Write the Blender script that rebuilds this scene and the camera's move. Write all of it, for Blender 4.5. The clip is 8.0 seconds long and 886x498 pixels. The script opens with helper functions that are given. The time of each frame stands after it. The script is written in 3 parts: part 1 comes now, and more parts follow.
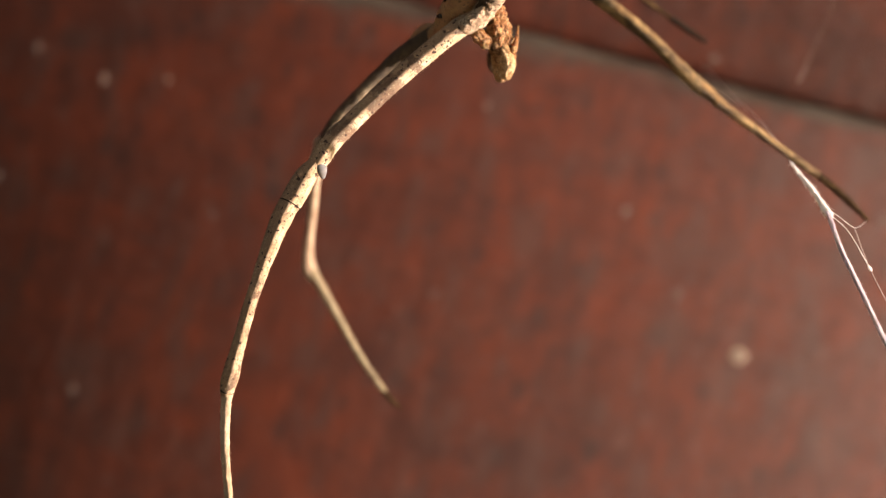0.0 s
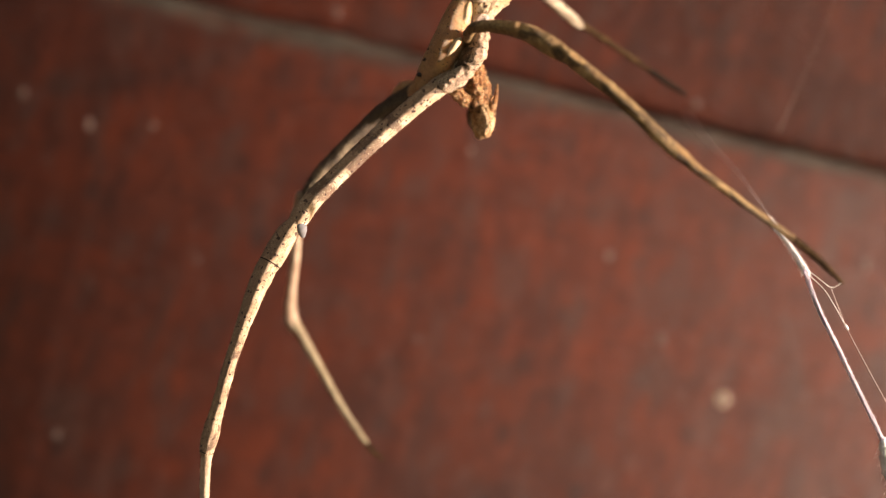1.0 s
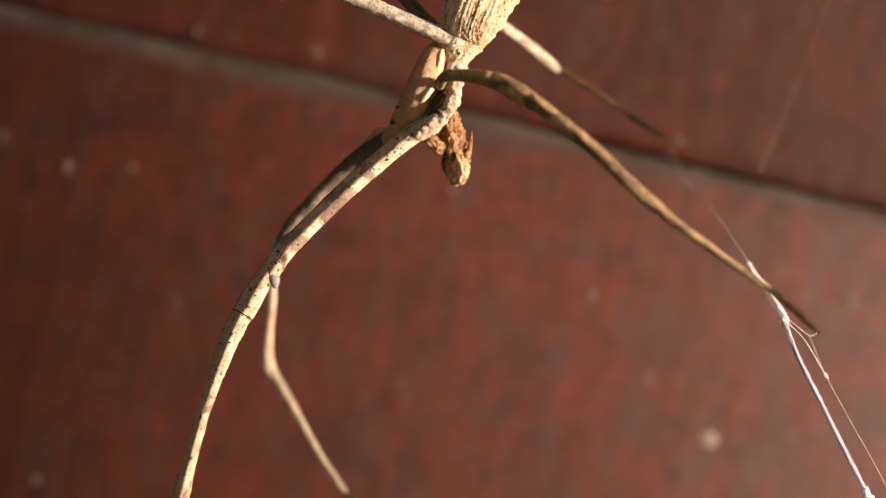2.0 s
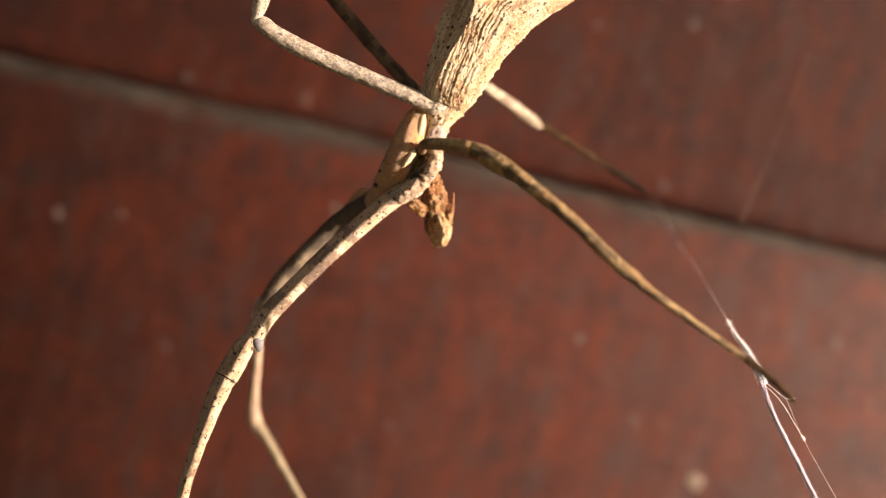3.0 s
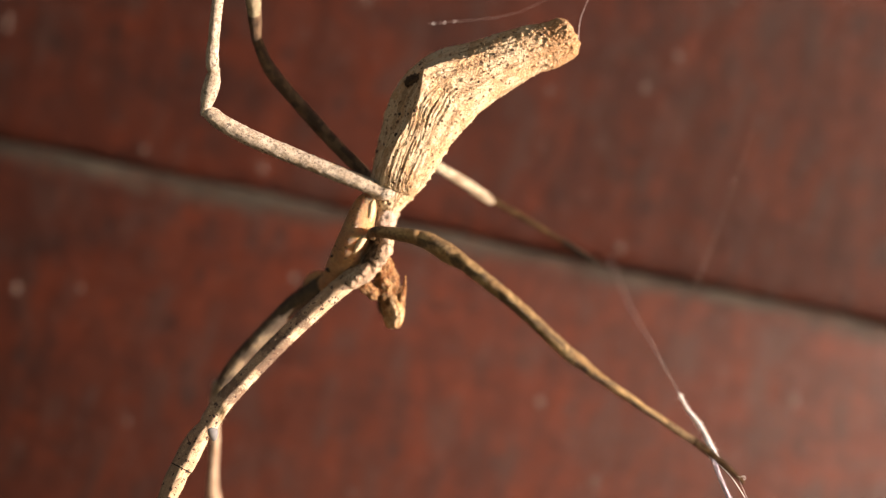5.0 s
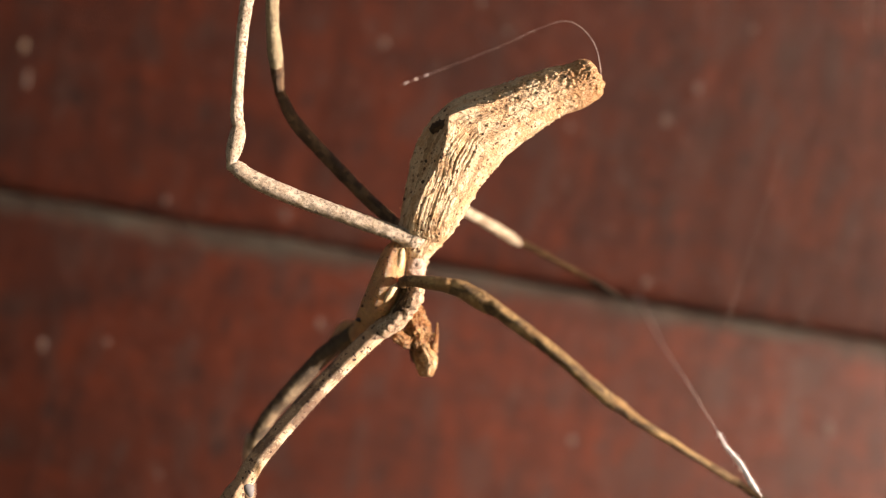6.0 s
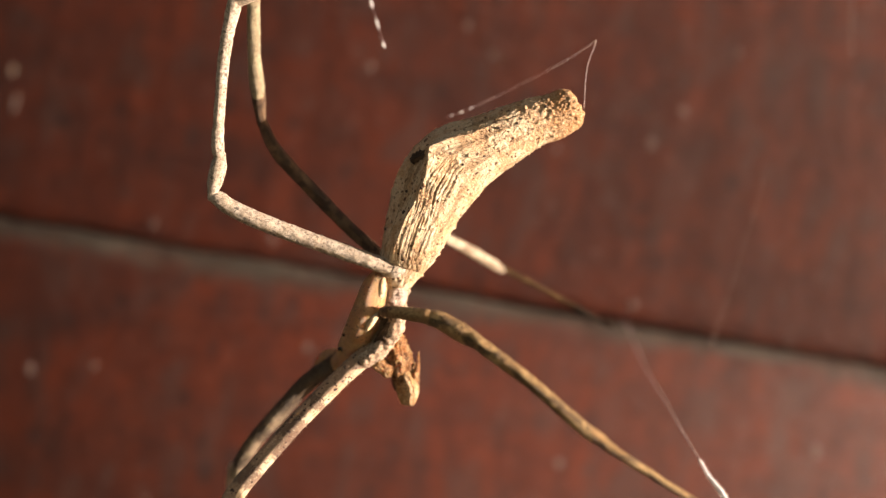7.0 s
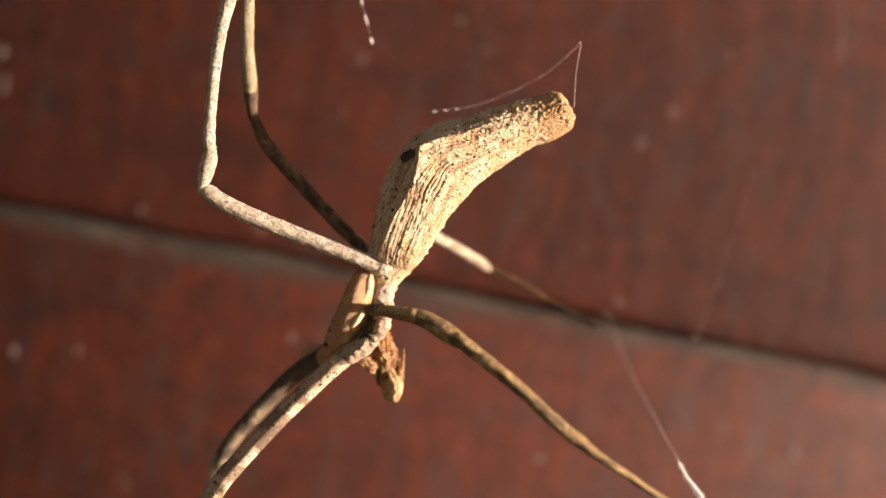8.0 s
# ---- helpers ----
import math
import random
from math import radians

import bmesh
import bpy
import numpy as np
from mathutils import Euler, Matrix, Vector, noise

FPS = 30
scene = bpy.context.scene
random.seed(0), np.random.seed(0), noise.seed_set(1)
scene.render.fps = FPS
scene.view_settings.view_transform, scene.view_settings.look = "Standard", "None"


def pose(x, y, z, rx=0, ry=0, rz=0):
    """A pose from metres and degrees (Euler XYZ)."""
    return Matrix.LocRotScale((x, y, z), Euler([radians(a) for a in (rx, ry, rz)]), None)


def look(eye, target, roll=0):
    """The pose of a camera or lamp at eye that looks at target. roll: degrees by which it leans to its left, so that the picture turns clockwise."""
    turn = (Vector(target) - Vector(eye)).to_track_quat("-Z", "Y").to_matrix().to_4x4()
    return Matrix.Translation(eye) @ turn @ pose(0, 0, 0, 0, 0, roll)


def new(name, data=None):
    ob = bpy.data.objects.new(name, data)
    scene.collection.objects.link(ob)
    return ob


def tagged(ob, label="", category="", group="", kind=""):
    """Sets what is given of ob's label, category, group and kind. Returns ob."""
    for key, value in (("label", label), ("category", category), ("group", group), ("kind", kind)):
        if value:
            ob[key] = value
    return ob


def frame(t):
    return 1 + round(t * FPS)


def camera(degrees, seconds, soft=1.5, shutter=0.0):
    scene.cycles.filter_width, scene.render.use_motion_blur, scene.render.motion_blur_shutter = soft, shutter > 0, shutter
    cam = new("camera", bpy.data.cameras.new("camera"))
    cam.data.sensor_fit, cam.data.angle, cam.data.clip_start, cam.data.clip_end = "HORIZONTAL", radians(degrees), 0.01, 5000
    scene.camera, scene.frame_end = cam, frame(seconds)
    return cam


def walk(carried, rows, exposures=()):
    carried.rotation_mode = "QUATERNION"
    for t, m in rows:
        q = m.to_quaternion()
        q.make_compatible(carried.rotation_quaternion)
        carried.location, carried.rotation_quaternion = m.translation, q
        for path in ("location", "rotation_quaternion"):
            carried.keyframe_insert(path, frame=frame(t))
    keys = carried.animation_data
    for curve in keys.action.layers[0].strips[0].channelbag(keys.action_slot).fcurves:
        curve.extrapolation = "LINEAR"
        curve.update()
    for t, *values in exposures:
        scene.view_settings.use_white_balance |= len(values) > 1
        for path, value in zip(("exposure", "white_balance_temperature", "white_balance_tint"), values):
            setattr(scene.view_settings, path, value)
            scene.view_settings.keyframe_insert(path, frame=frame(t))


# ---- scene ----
cam = camera(40.0, 8.0, soft=1.15)
PATH = [
    (0, pose(-0.00172, -0.08585, 1.48667, 85.807, -13.848, 0.118)),
    (0.5, pose(-0.00144, -0.08587, 1.48818, 86.170, -13.794, -0.057)),
    (1, pose(-0.00144, -0.08604, 1.48972, 86.732, -13.757, -0.199)),
    (1.5, pose(-0.00102, -0.08575, 1.49105, 87.106, -13.654, -0.298)),
    (1.7, pose(-0.00061, -0.08487, 1.49126, 87.491, -13.401, -0.255)),
    (2.8, pose(-0.00009, -0.08568, 1.49493, 88.206, -13.168, -0.494)),
    (3, pose(-0.00014, -0.08588, 1.49582, 88.366, -13.122, -0.532)),
    (3.5, pose(-0.00008, -0.08632, 1.49668, 88.615, -13.012, -0.698)),
    (4, pose(0.00014, -0.08671, 1.49814, 88.766, -12.840, -1.008)),
    (4.2, pose(0.00034, -0.08683, 1.49894, 89.128, -12.713, -1.201)),
    (5.3, pose(0.00059, -0.08651, 1.49992, 90.396, -11.391, -1.703)),
    (5.5, pose(-0.00000, -0.08638, 1.50000, 90.624, -10.966, -1.402)),
    (6, pose(-0.00077, -0.08599, 1.50079, 91.421, -9.800, -1.120)),
    (6.5, pose(-0.00048, -0.08602, 1.50230, 91.951, -9.541, -0.853)),
    (7, pose(0.00027, -0.08632, 1.50234, 91.943, -9.668, -1.180)),
    (7.5, pose(0.00067, -0.08654, 1.50333, 91.739, -10.207, -1.475)),
    (8, pose(-0.00015, -0.08679, 1.50328, 91.378, -11.169, -1.958)),
]
walk(cam, PATH, [(0, 1.56, 7250, 18), (8, 1.56, 7250, 18)])
# a close-up lens: sharp on the animal, soft on the boards behind it
cam.data.dof.use_dof = True
cam.data.dof.focus_distance = 0.0855
cam.data.dof.aperture_fstop = 16.5

# ---- world, sun, exposure ----
SUN_DIR = Vector((0.925, -0.27, 0.13)).normalized()
world = bpy.data.worlds.new("world")
scene.world = world
world.use_nodes = True
sky = world.node_tree.nodes.new("ShaderNodeTexSky")
sky.sky_type = "NISHITA"
sky.sun_disc = False
sky.dust_density = 2.5
sky.ozone_density = 0.4
sky.sun_elevation = math.asin(SUN_DIR.z)
sky.sun_rotation = math.atan2(SUN_DIR.x, SUN_DIR.y)
back = world.node_tree.nodes["Background"]
back.inputs["Strength"].default_value = 0.052
world.node_tree.links.new(sky.outputs[0], back.inputs["Color"])
sun = new("sun", bpy.data.lights.new("sun", "SUN"))
sun.data.energy = 5.0
sun.data.color = (1.0, 0.875, 0.765)
sun.data.angle = radians(0.6)
sun.matrix_world = look(SUN_DIR * 10, (0, 0, 0))

# ---- measures: millimetres round the spider's waist ----
MM = 0.001
HEIGHT = 1.5            # the spider hangs at this height over the ground
WALL_Y = 47.97          # face of the boards behind the spider, in mm
SEAM = 2.25             # lower edge of the upper board that shows, in mm
BOARD, GAP = 138.0, 0.15 # height of a board, and the open joint between two, in mm


# ---- materials ----
class Nodes:
    """Short notation for node materials."""

    def __init__(self, name):
        self.mat = bpy.data.materials.new(name)
        self.mat.use_nodes = True
        self.tree = self.mat.node_tree
        self.bsdf = self.tree.nodes["Principled BSDF"]
        self.coord = self.add("ShaderNodeTexCoord")

    def add(self, kind, **values):
        node = self.tree.nodes.new(kind)
        for key, value in values.items():
            node.inputs[key].default_value = value
        return node

    def link(self, a, b):
        self.tree.links.new(a, b)

    def coords(self, scale, where="Object", offset=(0, 0, 0)):
        m = self.add("ShaderNodeMapping")
        m.inputs["Scale"].default_value = scale
        m.inputs["Location"].default_value = offset
        self.link(self.coord.outputs[where], m.inputs["Vector"])
        return m.outputs[0]

    def noise(self, vector, scale=1.0, detail=4.0, rough=0.55, warp=0.0):
        n = self.add("ShaderNodeTexNoise", Scale=scale, Detail=detail, Roughness=rough, Distortion=warp)
        self.link(vector, n.inputs["Vector"])
        return n.outputs["Fac"]

    def cells(self, vector, scale=1.0, feature="F1"):
        n = self.add("ShaderNodeTexVoronoi", Scale=scale)
        n.feature = feature
        self.link(vector, n.inputs["Vector"])
        return n.outputs["Distance"]

    def steps(self, value, low, high, a=0.0, b=1.0):
        n = self.add("ShaderNodeMapRange")
        n.interpolation_type = "SMOOTHSTEP"
        for key, v in (("From Min", low), ("From Max", high), ("To Min", a), ("To Max", b)):
            n.inputs[key].default_value = v
        self.link(value, n.inputs["Value"])
        return n.outputs[0]

    def times(self, a, b, kind="MULTIPLY"):
        n = self.add("ShaderNodeMath")
        n.operation = kind
        for k, v in enumerate((a, b)):
            if isinstance(v, (int, float)):
                n.inputs[k].default_value = v
            else:
                self.link(v, n.inputs[k])
        return n.outputs[0]

    def mix(self, fac, a, b):
        n = self.add("ShaderNodeMix")
        n.data_type = "RGBA"
        if isinstance(fac, (int, float)):
            n.inputs[0].default_value = fac
        else:
            self.link(fac, n.inputs[0])
        for k, v in ((6, a), (7, b)):
            if isinstance(v, tuple):
                n.inputs[k].default_value = (*v, 1)
            else:
                self.link(v, n.inputs[k])
        return n.outputs[2]

    def done(self, colour, rough=0.6, bump=None, depth=0.0, spec=0.4):
        if isinstance(colour, tuple):
            self.bsdf.inputs["Base Color"].default_value = (*colour, 1)
        else:
            self.link(colour, self.bsdf.inputs["Base Color"])
        if isinstance(rough, (int, float)):
            self.bsdf.inputs["Roughness"].default_value = rough
        else:
            self.link(rough, self.bsdf.inputs["Roughness"])
        self.bsdf.inputs["Specular IOR Level"].default_value = spec
        if bump is not None:
            b = self.add("ShaderNodeBump", Strength=1.0, Distance=depth)
            self.link(bump, b.inputs["Height"])
            self.link(b.outputs[0], self.bsdf.inputs["Normal"])
        return self.mat


def skin(name, light, warm, dark, bands=0.0, band_size=0.35, ring=0.25, specks=0.5, seed=0.0, rough=0.62, spec=0.35, streaks=0.45, mottle=0.7, glow=0.0, grit=5.5, shade_stripe=0.0, tail=None, relief=0.00022, marks=(), shade_stripe_at=0.28, veil=(0.50, 0.64)):
    """Spider cuticle under a felt of short hairs: a light ground, warm patches, dark bands or blotches along the limb and dark specks."""
    n = Nodes(name)
    v = n.coords((1000, 1000, 1000), offset=(seed, seed * 2.3, -seed))
    swirl = n.add("ShaderNodeTexNoise", Scale=3.0, Detail=2.0)
    n.link(v, swirl.inputs["Vector"])
    bent = n.add("ShaderNodeVectorMath")
    bent.operation = "MULTIPLY_ADD"
    bent.inputs[1].default_value = (0.45, 0.45, 0.45)
    n.link(swirl.outputs["Color"], bent.inputs[0])
    n.link(v, bent.inputs[2])
    w = bent.outputs[0]
    colour = n.mix(n.steps(n.noise(v, 0.8, 5), 0.42, 0.60), light, warm)
    streak = n.noise(n.coords((0.30, 30.0, 1), "UV", offset=(seed, seed, 0)), 1.0, 4, 0.65)
    colour = n.mix(n.steps(streak, 0.50, 0.64, 0.0, streaks), colour, tuple(c * 0.6 for c in warm))
    if bands:
        band = n.noise(n.coords((band_size, ring, 1), "UV", offset=(seed * 7.1, seed, 0)), 1.0, 4, 0.65, 0.8)
        colour = n.mix(n.steps(band, 0.57 - 0.1 * bands, 0.65 - 0.1 * bands, 0.0, 0.85), colour, dark)
    if shade_stripe:
        # darker, broken streak along one flank of the limb: brown marking plus painted shade
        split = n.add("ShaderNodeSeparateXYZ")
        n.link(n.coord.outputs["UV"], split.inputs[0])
        off = n.times(n.times(split.outputs[1], shade_stripe_at, "SUBTRACT"), 1.8, "MULTIPLY")
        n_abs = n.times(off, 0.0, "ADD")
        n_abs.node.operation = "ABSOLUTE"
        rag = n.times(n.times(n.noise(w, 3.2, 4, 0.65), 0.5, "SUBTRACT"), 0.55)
        colour = n.mix(n.times(n.steps(n.times(n_abs, rag, "ADD"), 0.22, 0.40, 1.0, 0.0), shade_stripe), colour, tuple(0.62 * c + 0.38 * d for c, d in zip(warm, dark)))
    if marks:
        # broad frayed bands at known places along the limb: middle and half width in mm
        split = n.add("ShaderNodeSeparateXYZ")
        n.link(n.coord.outputs["UV"], split.inputs[0])
        fray = n.times(n.times(n.noise(w, 1.6, 5, 0.7), 0.5, "SUBTRACT"), 2.6)
        here, band = n.times(split.outputs[0], fray, "ADD"), 0.0
        for middle, half in marks:
            off = n.times(here, middle, "SUBTRACT")
            size = n.times(off, 0.0, "ADD")
            size.node.operation = "ABSOLUTE"
            band = n.times(n.steps(size, half * 0.75, half * 1.15, 1.0, 0.0), band, "MAXIMUM")
        colour = n.mix(n.times(band, 0.86), colour, tuple(0.12 * c + 0.88 * d for c, d in zip(warm, dark)))
    grain = n.noise(w, grit, 5, 0.72)
    colour = n.mix(n.steps(grain, veil[0], veil[1], 0.0, mottle), colour, tuple(0.35 * c + 0.65 * d for c, d in zip(warm, dark)))
    colour = n.mix(n.steps(grain, 0.46, 0.34, 0.0, 0.35), colour, tuple(min(0.9, c * 1.35) for c in light))
    mask = n.steps(n.noise(v, 0.9, 2), 0.34, 0.52)
    small = n.steps(n.cells(w, 2.6), 0.17, 0.27, 1.0, 0.0)
    large = n.times(n.steps(n.cells(w, 1.5), 0.16, 0.25, 1.0, 0.0), n.steps(n.noise(v, 1.7, 2), 0.42, 0.5))
    spots = n.times(n.times(small, mask), large, "MAXIMUM")
    colour = n.mix(n.times(spots, specks), colour, tuple(c * 0.7 for c in dark))
    if tail:
        # the end of the body is browner
        split = n.add("ShaderNodeSeparateXYZ")
        n.link(n.coord.outputs["UV"], split.inputs[0])
        end = n.times(split.outputs[0], n.times(n.times(n.noise(w, 1.5, 4, 0.65), 0.5, "SUBTRACT"), 3.0), "ADD")
        colour = n.mix(n.times(n.steps(end, tail[0], tail[1]), n.steps(grain, 0.36, 0.56, 0.35, 1.0)), colour, tail[2])
    felt = n.times(n.noise(w, 4.0, 6, 0.72), n.times(n.noise(v, 18.0, 3, 0.6), 0.35), "ADD")
    if glow:
        n.bsdf.inputs["Subsurface Weight"].default_value = glow
        n.bsdf.inputs["Subsurface Radius"].default_value = (1.0, 0.5, 0.2)
        n.bsdf.inputs["Subsurface Scale"].default_value = 0.0012
    return n.done(colour, rough, felt, relief, spec)


M_ABDOMEN = skin("abdomen_skin", (0.82, 0.66, 0.45), (0.66, 0.43, 0.24), (0.19, 0.088, 0.040), specks=0.95, seed=3.0, streaks=0.95, mottle=0.42, grit=6.0, veil=(0.48, 0.62), tail=(16.4, 19.2, (0.46, 0.25, 0.11)), relief=0.00032)
M_PALE = skin("pale_leg_skin", (0.66, 0.57, 0.46), (0.50, 0.41, 0.31), (0.13, 0.105, 0.085), specks=0.8, seed=5.0, mottle=0.85, grit=4.2, veil=(0.47, 0.58))
M_CREAM = skin("cream_leg_skin", (0.78, 0.62, 0.44), (0.62, 0.43, 0.28), (0.085, 0.045, 0.035), bands=0.2, band_size=0.26, ring=1.2, specks=1.0, seed=8.0, streaks=0.6, mottle=0.78, grit=6.5, shade_stripe=1.0, shade_stripe_at=0.14, marks=((9.9, 1.1), (14.2, 0.85), (7.2, 0.35)))
M_SHIN = skin("pale_shin_skin", (0.70, 0.52, 0.35), (0.52, 0.35, 0.22), (0.10, 0.055, 0.04), bands=0.6, band_size=0.40, ring=2.0, specks=1.0, seed=8.8, streaks=0.7, mottle=0.75, grit=6.0, shade_stripe=0.9, shade_stripe_at=0.14)
M_DIM = skin("dim_shin_skin", (0.54, 0.40, 0.29), (0.42, 0.29, 0.20), (0.18, 0.10, 0.07), specks=0.15, seed=6.1, mottle=0.4)
M_GOLD = skin("banded_leg_skin", (0.58, 0.39, 0.18), (0.36, 0.215, 0.09), (0.060, 0.038, 0.022), bands=0.72, band_size=0.40, ring=2.2, specks=0.7, seed=1.7, mottle=0.6, grit=6.0, shade_stripe=0.85, shade_stripe_at=0.70)
M_BROWN = skin("brown_leg_skin", (0.19, 0.12, 0.066), (0.12, 0.070, 0.038), (0.04, 0.022, 0.014), bands=1.1, band_size=0.34, ring=0.9, specks=0.4, seed=11.0)
M_DARK = skin("dark_leg_skin", (0.38, 0.30, 0.20), (0.20, 0.14, 0.09), (0.030, 0.019, 0.014), specks=0.6, seed=4.4, mottle=0.9, shade_stripe=1.0, shade_stripe_at=0.26, marks=((5.0, 5.9), (12.7, 0.7), (15.7, 0.7)))
M_TAN = skin("tan_leg_skin", (0.58, 0.45, 0.32), (0.46, 0.33, 0.22), (0.24, 0.15, 0.10), specks=0.15, seed=6.6, mottle=0.4)
M_DUSK = skin("dusky_shin_skin", (0.115, 0.072, 0.034), (0.075, 0.044, 0.022), (0.03, 0.018, 0.011), bands=0.9, band_size=0.34, ring=0.9, specks=0.4, seed=11.0, rough=0.85, spec=0.05)
M_CLAW = skin("claw_skin", (0.036, 0.026, 0.020), (0.028, 0.020, 0.015), (0.012, 0.009, 0.007), rough=0.85, spec=0.05, specks=0.2, seed=3.3, mottle=0.4)
M_CARAPACE = skin("carapace_skin", (0.58, 0.345, 0.175), (0.46, 0.255, 0.125), (0.10, 0.055, 0.03), specks=0.75, seed=2.2, rough=0.36, spec=0.55, streaks=0.3, mottle=0.35, glow=0.5)
M_SUN_STRIP = skin("sun_strip_skin", (0.86, 0.66, 0.42), (0.78, 0.55, 0.33), (0.4, 0.24, 0.12), specks=0.0, seed=2.9, rough=0.4, streaks=0.1, mottle=0.15)
M_FAR = skin("far_leg_skin", (0.62, 0.53, 0.40), (0.34, 0.27, 0.19), (0.15, 0.105, 0.075), specks=0.6, seed=5.5, mottle=0.9, grit=3.2)
M_GREY = skin("grey_skin", (0.64, 0.51, 0.37), (0.46, 0.32, 0.22), (0.12, 0.075, 0.055), specks=0.95, seed=9.1, mottle=0.9, grit=7.0)
M_FACE = skin("face_skin", (0.66, 0.41, 0.21), (0.44, 0.20, 0.075), (0.10, 0.04, 0.018), specks=0.9, seed=7.7, mottle=0.9, grit=5.0, veil=(0.45, 0.57), glow=0.15, relief=0.00060)
M_JAW = skin("jaw_skin", (0.84, 0.62, 0.38), (0.62, 0.36, 0.16), (0.24, 0.10, 0.04), specks=0.7, seed=12.3, mottle=0.75, grit=5.0, veil=(0.47, 0.60), streaks=0.8, relief=0.00040)
M_PINK = skin("soft_skin", (0.60, 0.48, 0.41), (0.48, 0.35, 0.28), (0.24, 0.14, 0.10), specks=0.3, seed=13.1, mottle=0.5, rough=0.4)
M_EYE = Nodes("dark_eye").done((0.012, 0.009, 0.008), 0.25, spec=0.5)
M_JOINT = Nodes("joint_membrane").done((0.15, 0.15, 0.158), 0.7, spec=0.25)


def silk(name, colour=(0.86, 0.86, 0.88), rough=0.4, spec=0.5):
    n = Nodes(name)
    n.bsdf.inputs["Sheen Weight"].default_value = 0.3
    n.bsdf.inputs["Subsurface Weight"].default_value = 1.0
    n.bsdf.inputs["Subsurface Radius"].default_value = (1.0, 1.0, 1.0)
    n.bsdf.inputs["Subsurface Scale"].default_value = 0.0002
    return n.done(colour, rough, n.noise(n.coords((1000, 1000, 1000)), 6.0, 4, 0.7), 0.0001, spec)


M_SILK = silk("silk")
M_WOOL = silk("woolly_silk", (0.46, 0.39, 0.49), 0.95, 0.05)
M_OLIVE = skin("olive_shin_skin", (0.40, 0.335, 0.215), (0.28, 0.225, 0.145), (0.12, 0.09, 0.055), specks=0.5, seed=6.4, mottle=0.5)
M_FAINT = silk("dusty_silk", (0.12, 0.08, 0.065))
M_THREAD = silk("fine_silk", (0.30, 0.23, 0.22))


def stained_timber():
    """Old red-brown stained timber: blotched at two scales, drawn-out grain, rough-sawn marks across it, grey bare wood along the worn upper edge."""
    n = Nodes("red_stained_timber")
    info = n.add("ShaderNodeObjectInfo")
    shift = n.add("ShaderNodeVectorMath")
    shift.operation = "ADD"
    n.link(n.coord.outputs["Object"], shift.inputs[0])
    n.link(info.outputs["Random"], shift.inputs[1])

    def scaled(*scale):
        m = n.add("ShaderNodeMapping")
        m.inputs["Scale"].default_value = scale
        n.link(shift.outputs[0], m.inputs["Vector"])
        return m.outputs[0]

    v, grain, sawn = scaled(1000, 1000, 1000), scaled(300, 1000, 1000), scaled(1000, 1000, 420)
    colour = n.mix(n.steps(n.noise(v, 0.10, 4, 0.6), 0.36, 0.66), (0.0918, 0.0195, 0.0096), (0.0657, 0.0171, 0.0106))
    colour = n.mix(n.steps(n.noise(v, 0.032, 3, 0.5), 0.40, 0.60, 0, 0.40), colour, (0.0456, 0.0135, 0.0089))
    colour = n.mix(n.steps(n.noise(grain, 0.35, 5, 0.65), 0.46, 0.64, 0, 0.45), colour, (0.0401, 0.0123, 0.0089))
    colour = n.mix(n.steps(n.noise(grain, 0.20, 5, 0.62), 0.48, 0.72, 0, 0.60), colour, (0.0307, 0.0123, 0.0106))
    colour = n.mix(n.steps(n.noise(sawn, 0.42, 4, 0.62), 0.48, 0.68, 0, 0.48), colour, (0.0261, 0.0132, 0.0118))
    colour = n.mix(n.steps(n.noise(sawn, 0.36, 5, 0.62, 0.4), 0.46, 0.72, 0, 0.50), colour, (0.1187, 0.0246, 0.0102))
    colour = n.mix(n.steps(n.noise(sawn, 0.8, 4, 0.7), 0.57, 0.69, 0, 0.45), colour, (0.0918, 0.0514, 0.0426))
    colour = n.mix(n.steps(n.noise(sawn, 0.30, 3, 0.6), 0.50, 0.66, 0, 0.60), colour, (0.0546, 0.0275, 0.0229))
    dents = n.steps(n.cells(scaled(1000, 1000, 640), 0.26), 0.10, 0.30, 1.0, 0.0)
    colour = n.mix(n.times(n.times(dents, n.steps(n.noise(v, 0.13, 2), 0.48, 0.56)), 0.55), colour, (0.0200, 0.0135, 0.0134))
    # the stain is worn off the upper arris
    split = n.add("ShaderNodeSeparateXYZ")
    n.link(n.coord.outputs["Object"], split.inputs[0])
    fray = n.times(n.times(n.noise(grain, 0.30, 5, 0.65), 0.5, "SUBTRACT"), 0.0052)
    edge = n.times(split.outputs[2], fray, "ADD")
    worn = n.steps(edge, BOARD / 2000 - 0.0032, BOARD / 2000 - 0.0004, 0.0, 0.88)
    bare = n.mix(n.steps(n.noise(grain, 0.5, 5, 0.65), 0.38, 0.62), (0.0579, 0.0526, 0.0420), (0.0312, 0.0268, 0.0208))
    colour = n.mix(worn, colour, bare)
    rough = n.steps(n.noise(v, 0.6, 4, 0.6), 0.3, 0.7, 0.50, 0.68)
    tooth = n.times(n.noise(grain, 1.6, 5, 0.65), n.times(n.noise(v, 4.0, 3, 0.6), 0.3), "ADD")
    return n.done(colour, rough, tooth, 0.00022, 0.24)


def dark_lining():
    n = Nodes("dark_lining")
    v = n.coords((1000, 1000, 1000))
    return n.done(n.mix(n.noise(v, 0.2, 4), (0.035, 0.028, 0.022), (0.018, 0.014, 0.012)), 0.9, spec=0.2)


